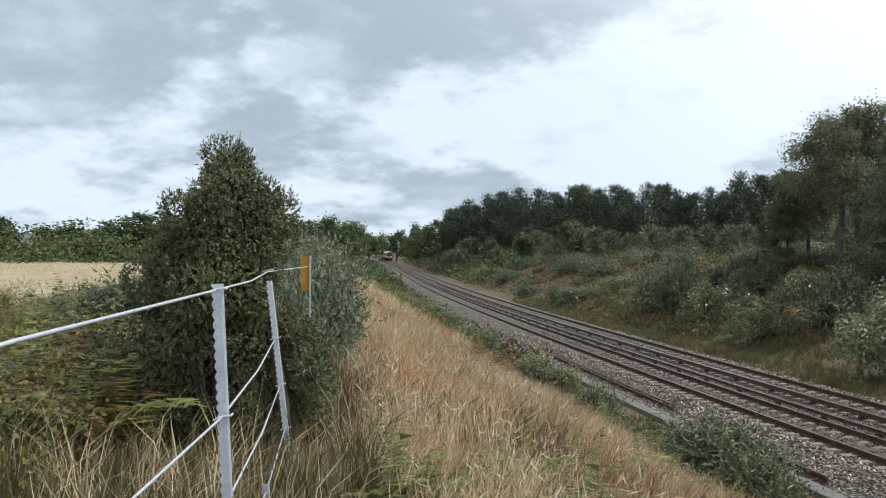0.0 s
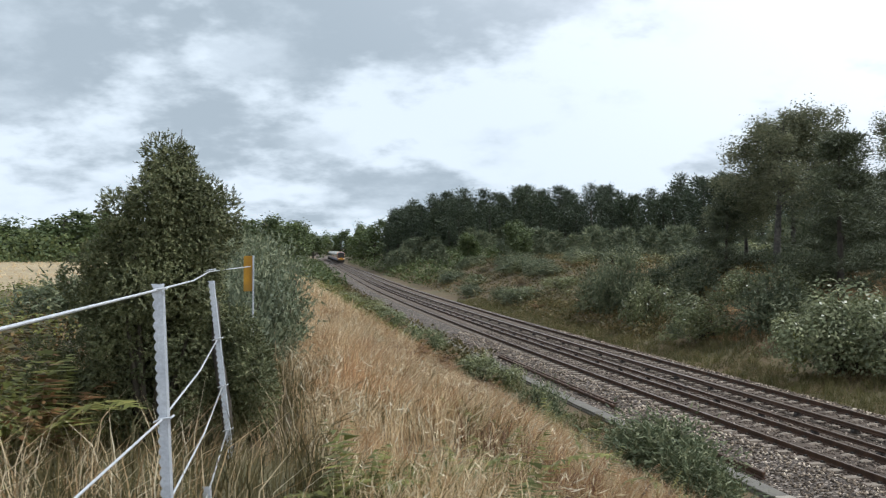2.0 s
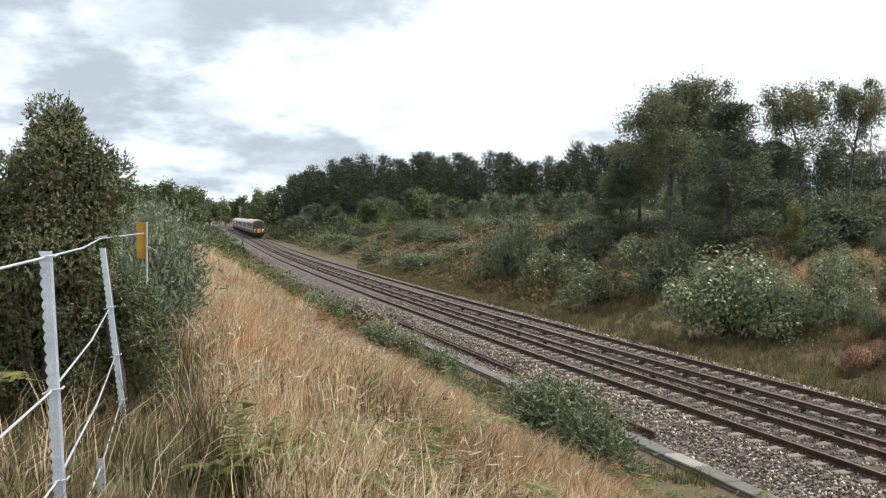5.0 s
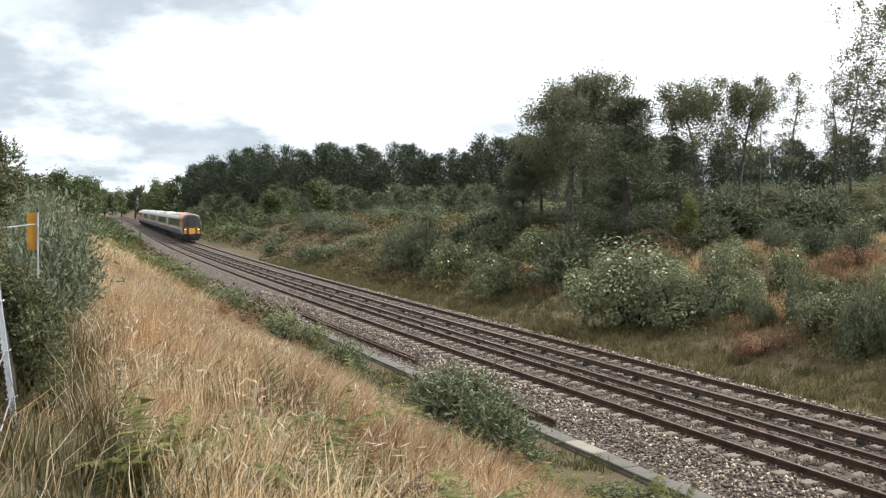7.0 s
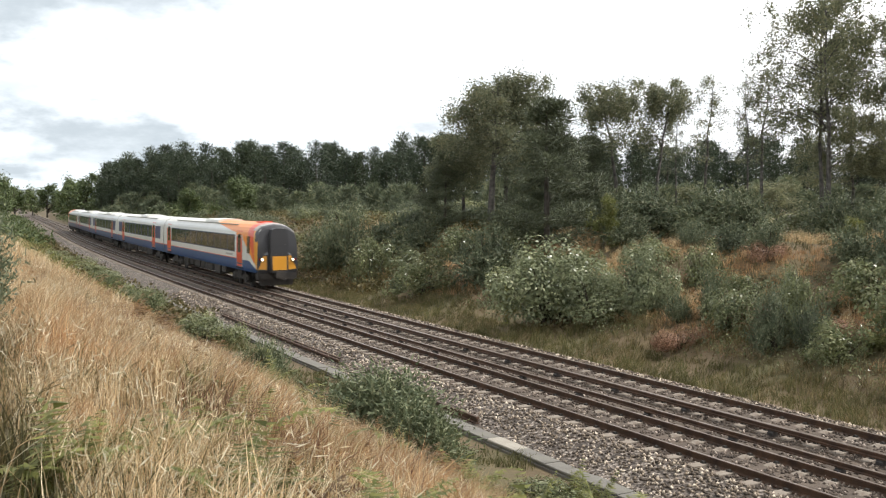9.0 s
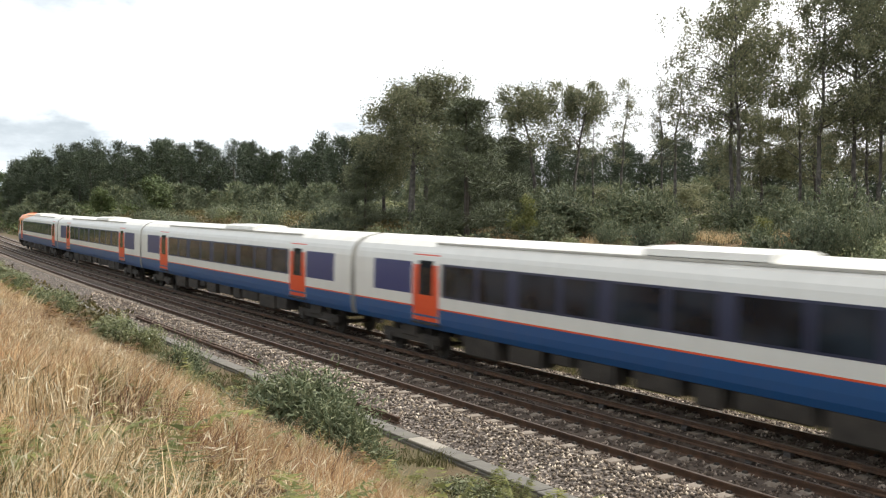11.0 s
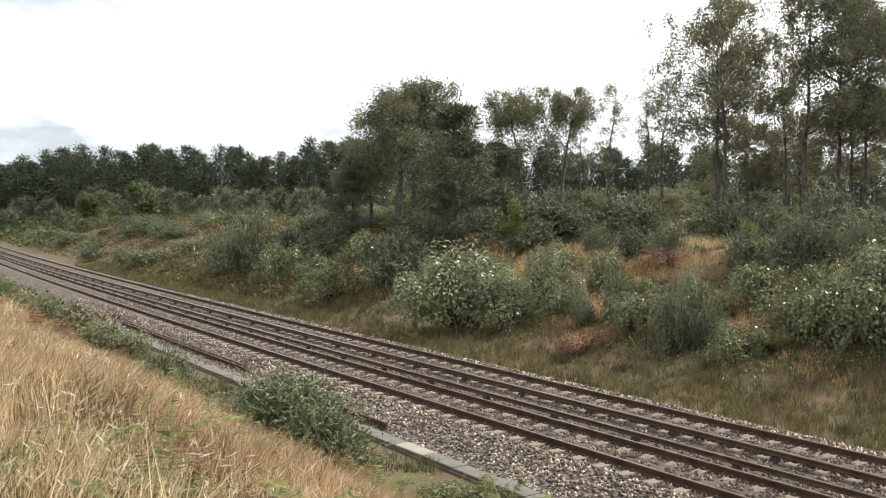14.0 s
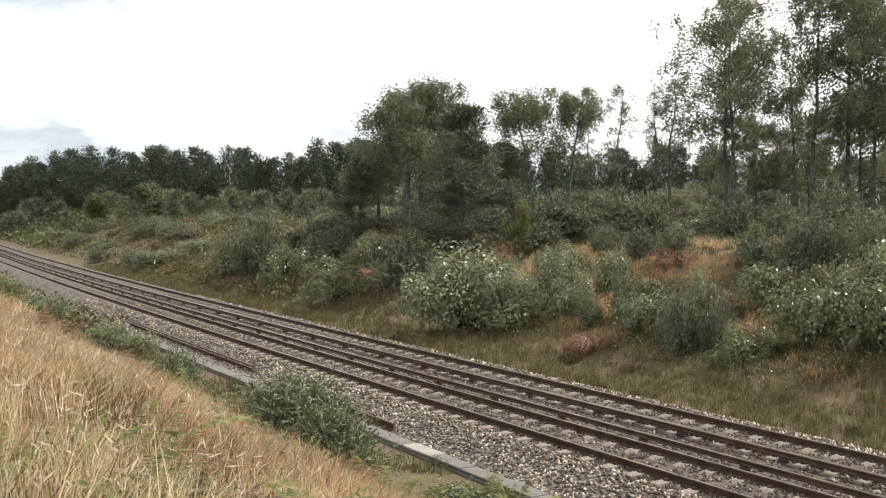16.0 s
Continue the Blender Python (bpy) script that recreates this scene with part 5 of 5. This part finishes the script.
    # turning bracken on the cutting side farther along
    for i in range(70):
        s, a = rng.uniform(60, 135), rng.uniform(21.2, 31.5)
        k = rng.uniform(1.0, 1.6)
        put((OLIVEFERN, FERN[0], OLIVEFERN, RUSTFERN)[i % 4], s, a, k, k * .75, rng.random() * 6)
    for i in range(44):
        s, a = rng.uniform(12, 60), rng.uniform(22, 27.5)
        k = rng.uniform(.7, 1.3)
        put((OLIVEFERN, FERN[1], RUSTFERN)[i % 3], s, a, k, k * .8, rng.random() * 6)


def loose_stones(name, v, tri, mat, label):
    n = len(v)
    me = bpy.data.meshes.new(name)
    faces = (np.arange(n)[:, None, None] * 6 + tri[None]).reshape(-1).astype(np.int32)
    me.vertices.add(n * 6)
    me.vertices.foreach_set("co", v.astype(np.float32).ravel())
    me.loops.add(len(faces))
    me.loops.foreach_set("vertex_index", faces)
    me.polygons.add(len(faces) // 3)
    me.polygons.foreach_set("loop_start", np.arange(0, len(faces), 3, dtype=np.int32))
    me.polygons.foreach_set("loop_total", np.full(len(faces) // 3, 3, dtype=np.int32))
    me.materials.append(mat)
    me.update(calc_edges=True)
    stuff(name, me, label, "ballast")


def ground_cover():
    rng = np.random.default_rng(5)

    def litter(name, n, s0, s1, l0, l1, power, mat, leaf, hgt, keep, label):
        p = scatter(rng, n, s0, s1, l0, l1, power, keep)
        p[:, 2] += rng.random(n) ** 1.5 * hgt
        d = unit(rand_dirs(rng, n) + np.array([0, 0, .35]))
        k = leaf * (.6 + .8 * rng.random(n))
        stuff(name, fast_mesh(name, diamonds(rng, p, d, k, k * .6), 4, mat), label, "undergrowth")
    litter("bramble_undergrowth", 26000, 8, 75, 21.5, 35, 1.4, M_BRAMBLE, .08, .55, lambda s, a: patch(s, a, .3) > .1 and not (27.8 < a < 31.2 and s < 48), "low dark bramble undergrowth on the cutting side")
    litter("heather_undergrowth", 16000, 8, 70, 21.5, 33, 1.4, M_HEATHER, .06, .4, lambda s, a: patch(s, a, .3, 7) > .16, "red-brown heather undergrowth on the cutting side")
    litter("bracken_undergrowth", 42000, 48, 210, 20.4, 39, 1.6, M_OLIVE, .19, .75, None, "yellow-brown bracken undergrowth on the cutting side")
    litter("heath_undergrowth", 24000, 15, 130, 35, 68, 1.2, M_BRAMBLE, .17, .8, lambda s, a: patch(s, a, .12, 3) > -.3, "dark green heath undergrowth behind the bank")

    litter("fence_bracken", 38000, 6.5, 32, -13, -1.5, 1.6, M_FERN, .055, .75, lambda s, a: patch(s, a, .35, 61) > -.15, "yellow-green bracken behind the fence")
    litter("fence_dead_bracken", 15000, 6.0, 30, -12, -1.4, 1.6, M_RUSTFERN, .05, .6, lambda s, a: patch(s, a, .35, 66) > .08, "brown dead bracken behind the fence")
    litter("cess_undergrowth", 9000, 42, 160, 7.2, 11.2, 1.3, M_OLIVE, .2, .55, None, "olive scrub between the bank and the ballast")
    litter("bank_bracken", 9000, 45, 150, 3.5, 9.5, 1.3, M_FERN, .2, .7, lambda s, a: a > lin(s, (45, 6.5), (90, 4.0), (150, 3)), "green and yellow bracken on the near bank farther along")

    litter("lineside_scrub", 15000, 115, 340, -7, 10.6, 1.2, M_OAK, .42, 1.7, lambda s, a: a < 9 or patch(s, a, .1, 81) > 0, "green scrub beside the distant line")
    litter("far_lineside_scrub", 12000, 125, 340, 20.2, 36, 1.2, M_OAK, .42, 1.8, None, "dark green scrub across the distant line")
    litter("field_edge_scrub", 16000, 118, 150, -120, -16, 1.0, M_OAK, .50, 3.4, None, "dense green scrub behind the dry field")

    def turf(name, n, s0, s1, l0, l1, power, per, hgt, mat, width, keep, label, splay=.55):
        r = scatter(rng, n, s0, s1, l0, l1, power, keep)
        stuff(name, grass_mesh(name, rng, r, hgt * (.6 + .7 * rng.random(n)) * np.array([1 + .55 * patch(q[0], q[1], .9, 5) for q in r]), per, mat, width, splay), label, "grass")
    # far verge and bank grass
    turf("verge_grass", 5200, 6, 90, 19.0, 23.6, 1.3, 13, .36, M_GREENGRASS, .014, lambda s, a: a < 21.3 or patch(s, a) > 0, "rough green grass verge beside the far ballast")
    turf("bank_grass", 3600, 8, 75, 24.2, 33, 1.3, 14, .42, M_GOLD, .011, lambda s, a: patch(s, a, .2, 11) > .10, "patches of dry golden grass on the cutting side")
    turf("bank_russet_grass", 4200, 10, 60, 22.4, 33, 1.3, 13, .36, M_RUSSET, .012, lambda s, a: patch(s, a, .24, 41) > -.02, "russet and tan dying grass on the cutting side")
    turf("verge_dry_grass", 2600, 6, 70, 19.4, 23.4, 1.3, 11, .30, M_OLDSTRAW, .012, lambda s, a: patch(s, a, .3, 51) > -.05, "dull tan grass among the green of the verge")
    turf("rough_grass", 6500, 5, 80, 20.8, 34, 1.4, 10, .34, M_OLIVE, .016, None, "rough olive and brown grass on the cutting side")
    # near bank
    turf("dry_grass", 10000, 2.2, 34, .6, 9.0, 1.5, 15, .38, M_GOLD, .0056, lambda s, a: patch(s, a, .7, 2) > -.32 and a < 7.7 + patch(s, 0, .5, 4) * 1.5, "tall dry golden grass on the near bank", .32)
    # seed heads and broken stalks catch the light above the dry grass
    r = scatter(rng, 20000, 2.2, 30, .6, 8.2, 1.5, lambda s, a: patch(s, a, .8, 71) > -.2)
    r[:, 2] += .12 + .30 * rng.random(len(r))
    d = unit(rng.normal(size=r.shape) * [.8, .8, .45] + np.array([.15, 0, .75]))
    stuff("grass_seed_heads", fast_mesh("grass_seed_heads", diamonds(rng, r, d, .05 + .11 * rng.random(len(r)), .006 + .006 * rng.random(len(r))), 4, M_SEED), "pale dry seed heads above the grass", "grass")
    turf("distant_dry_grass", 2800, 30, 125, 1.5, 7.0, 1.4, 9, .6, M_GOLD, .03, None, "dry golden grass along the top of the bank")
    turf("green_grass", 3600, 2.2, 30, .3, 9.6, 1.4, 9, .34, M_GREENGRASS, .010, lambda s, a: patch(s, a, .6, 9) > (.2 if a < 7 else 0), "green grass among the dry grass")
    turf("red_grass", 3000, 3, 40, 2.0, 8.6, 1.4, 11, .38, M_HEATHER, .009, lambda s, a: patch(s, a, .5, 14) > .02, "reddish seeding grass on the bank slope", .4)
    turf("russet_grass", 3600, 2.2, 36, .8, 7.6, 1.5, 12, .42, M_RUSSET, .0065, lambda s, a: patch(s, a, .45, 17) > .02, "orange-brown dying grass on the near bank", .5)
    turf("fence_grass", 2200, 2.0, 12, -6, .8, 1.2, 10, .42, M_OLIVE, .009, None, "mixed brown and green grass under the fence")
    turf("fence_dry_grass", 380, 2.0, 14, -5, .9, 1.2, 9, .6, M_GOLD, .008, lambda s, a: patch(s, a, .5, 21) > 0, "dry grass stalks under the fence")
    turf("cess_weeds", 1500, 12, 60, 9.2, 10.7, 1.3, 8, .25, M_GREENGRASS, .015, lambda s, a: patch(s, a, .5, 31) > -.1, "weeds beside the cable trough")
    turf("field_grass", 4200, 24, 150, -70, -9, 1.0, 8, .26, M_GOLD, .012, None, "dry pale grass of the field")
    # loose stones on the ballast nearest to the path of view
    n = 34000
    ss, ll = 9 + 46 * rng.random(n) ** 1.7, 11.3 + 7.8 * rng.random(n)
    oct_ = np.array([(1, 0, 0), (0, 1, 0), (-1, 0, 0), (0, -1, 0), (0, 0, 1), (0, 0, -1)], dtype=float)
    tri = np.array([(0, 1, 4), (1, 2, 4), (2, 3, 4), (3, 0, 4), (1, 0, 5), (2, 1, 5), (3, 2, 5), (0, 3, 5)])
    pos = np.array([tuple(at(s, a, .005)) for s, a in zip(ss, ll)])
    v = oct_[None] * (0.024 + 0.03 * rng.random((n, 1, 3))) * (0.8 + 0.4 * rng.random((n, 6, 1)))
    a = rng.random(n) * math.tau
    c, s_ = np.cos(a)[:, None], np.sin(a)[:, None]
    v = np.stack([v[..., 0] * c - v[..., 1] * s_, v[..., 0] * s_ + v[..., 1] * c, v[..., 2]], 2) + pos[:, None]
    stained = (ll > 12.65) & (ll < 17.75)
    # sleeper tops lie mostly clear of stones
    beat = (ss + 60) % 0.66
    clear = stained & ((beat < .14) | (beat > .52)) & (rng.random(n) > .12)
    for name, pick, mat, label in (("ballast_stones", ~stained, M_STONE, "loose grey and brown ballast stones beside the tracks"), ("stained_ballast_stones", stained, M_RUSTSTONE, "rust-stained ballast stones between the rails")):
        loose_stones(name, v[pick & ~clear], tri, mat, label)


def near_bank():
    rng = random.Random(33)
    for i, (s, a, h, w) in enumerate(((23.5, 8.0, 1.0, .68), (15.6, 7.7, 1.25, 1.0), (16.8, 8.3, 1.1, .9), (14.6, 7.9, 1.0, .7), (17.8, 8.9, .9, .7), (44.0, 9.0, 1.0, .9), (46.5, 8.8, .8, .7), (58, 9, .9, 1.0))):
        put(NEARGORSE[i % 2], s, a - .5, w * 1.2, h * 1.25, i * 1.4)
    for i, (s, a, h, w) in enumerate(((35.8, 9.0, 1.0, 1.2), (34.6, 9.8, .8, .8), (38.0, 9.3, .9, 1.0), (13.2, 9.3, .5, .7), (12.4, 9.0, .5, .6), (50, 9.5, .8, 1.1), (55, 9.2, .8, 1.2), (64, 9.3, 1.0, 1.4), (72, 9.2, 1.0, 1.5), (82, 9.0, 1.0, 1.6), (95, 9.0, 1.0, 1.8))):
        put(BRAMBLE[i % 2], s, a, w, h, i * 1.2)
    for i, (s, a, k) in enumerate(((11.0, 8.6, .8), (10.6, 9.4, .8), (11.6, 8.9, .8), (13.5, 10.0, .6), (12.6, 9.9, .7), (12.0, 9.5, .8), (11.4, 9.9, .8), (5.8, .7, .62), (6.2, 1.3, .6), (5.2, 1.5, .55), (7.5, 2.2, .6), (8.5, 3.4, .55), (5.0, 2.4, .6), (11.0, 5.2, .6), (4.4, 1.9, .6), (4.7, 3.0, .55), (6.6, 3.6, .5), (13, 5, .6), (9.3, 2.2, .5), (15, 4.6, .6), (19.0, 6.2, .8), (20.5, 6.6, .8), (17.5, 6.0, .7), (12.0, 7.0, .8), (13.0, 7.6, .8), (11.2, 7.6, .8))):
        put(FERN[i % 2], s, a, k * 1.35, k * 1.5, i * 1.1)
    for i, (s, a, k) in enumerate(((24.2, 4.5, .9), (25.0, 5.0, .9), (23.4, 4.9, .8), (26.2, 5.3, .9), (13.6, 6.2, .7), (10.0, 5.0, .6), (6.8, 2.6, .4), (9.6, 4.4, .45), (12.5, 6.6, .6), (33, 5, 1.0), (42, 5.5, 1.1), (7.8, 3.4, .45), (5.4, 2.0, .5), (8.2, 4.8, .5), (10.5, 5.6, .6), (14.5, 5.6, .7), (16.0, 3.2, .6), (11.5, 3.0, .5), (21, 5.4, .8), (28, 5.2, .9), (19.5, 3.4, .7))):
        put(RUSTFERN, s, a, k * 1.3, k * 1.3, i * 1.7)
    # bracken behind the fence
    for i in range(125):
        s = 8.0 + 22 * rng.random() ** 1.6
        a = -1.6 - rng.random() * lin(s, (6, 4.5), (14, 9), (30, 12))
        k = rng.uniform(.75, 1.25)
        put((FERN[0], FERN[1], FERN[1], FERN[0], OLIVEFERN, RUSTFERN)[i % 6], s, a, k * 1.1, k * 1.2, rng.random() * 6)
    # gorse behind the grassy strip
    for i, (s, a, h, w) in enumerate(((13.2, .7, 1.75, .66), (14.6, .5, 1.6, .7), (16.5, .5, 1.75, .8), (19.0, .4, 1.9, .9), (22.5, .5, 2.0, 1.0), (27, .4, 2.1, 1.2), (33, .5, 2.2, 1.4), (12.2, .2, 1.5, .6), (40, .6, 2.2, 1.6), (50, .3, 2.4, 1.8), (17, -2.5, 1.2, .9), (62, 0, 2.4, 2.0))):
        put(SPIRE[i % 2] if i < 8 else GORSE[i % 3], s, a - .30, w * 1.2, h * .95, i)
    # the tall gorse by the fence: a stack of dense rounded masses
    rg = np.random.default_rng(7)
    ob = thing("gorse_tree", "tall dense old gorse bush growing through the fence", "gorse bush", "gorse bushes", place=Matrix.Translation(at(8.6, -.74, -.05)) @ Matrix.Diagonal((.96, .98, 1.06, 1)))
    masses = [(.22, 0, 2.36, .15, .15, .14), (.19, 0, 2.16, .28, .26, .22), (.17, 0, 1.95, .38, .36, .28), (.28, .05, 1.78, .36, .36, .32), (.02, 0, 1.72, .42, .40, .32), (.30, .05, 1.50, .34, .36, .32), (-.10, .05, 1.46, .46, .44, .32),
              (-.32, .05, 1.38, .30, .32, .28), (.10, -.1, 1.32, .46, .42, .30), (.34, .05, 1.22, .30, .32, .30), (-.22, 0, 1.10, .36, .36, .28), (.20, .1, .92, .40, .36, .34), (-.10, .1, .80, .44, .40, .36),
              (-.50, .05, .62, .36, .36, .30), (-.80, .1, .50, .32, .32, .28), (-.62, 0, .34, .36, .36, .28), (-.30, .1, .36, .44, .4, .34), (.70, .15, .62, .30, .32, .36), (.86, .2, .42, .24, .26, .30), (.36, .15, .42, .36, .36, .36)]
    for _ in range(120):
        m = masses[rg.integers(0, len(masses) if len(masses) < 21 else 20)]
        d = rand_dirs(rg, 1)[0]
        q = .08 + .13 * rg.random()
        masses.append((m[0] + d[0] * m[3], m[1] + d[1] * m[4], m[2] + d[2] * m[5], q, q, q))
    p, out = blob_points(rg, masses, 40000, .86)
    stem = unit(out + np.array([0, 0, .2]) + rg.normal(size=p.shape) * .5)
    m = 7
    ln = .055 * (.4 + rg.random(len(p)))
    ln[rg.random(len(p)) < .02] *= 1.8
    t = (np.arange(m) + .5) / m
    q = (p[:, None] + stem[:, None] * (ln[:, None] * t)[:, :, None]).reshape(-1, 3)
    d = unit(np.repeat(stem, m, 0) * .8 + rand_dirs(rg, len(q)) * .8)
    under("foliage", fast_mesh("foliage", spikes(rg, q, d, .026 * (.6 + .8 * rg.random(len(q))), .015, unit(np.repeat(out, m, 0) + np.array([0, 0, .3]) + rand_dirs(rg, len(q)) * .4)), 3, M_OLDGORSE), ob, "dark olive spiny shoots")
    sh = Shape()
    for _ in range(16):
        a, r = rg.random() * 6.3, .15 + .35 * rg.random()
        sh.tube([(0, 0, -.1), (math.cos(a) * r * .5, math.sin(a) * r * .5, .5), (math.cos(a) * r, math.sin(a) * r, 1.0 + rg.random())], [.045, .03, .008], 6)
    sh.tube([(.2, 0, 1.8), (.24, 0, 2.35), (.26, 0, 2.62)], [.012, .008, .003], 5)
    under("woody_frame", sh.mesh("woody_frame", M_TWIG, True), ob, "brown bare lower stems")


far_forest()
young_trees()
far_woods()
bank_trees()
far_bank()
near_bank()
for ob in (*GORSE, *SPIRE, *NEARGORSE, *SALLOW, *BRAMBLE, HEATHER, *FERN, RUSTFERN, OLIVEFERN):
    discard(ob)
ground_cover()

motions()
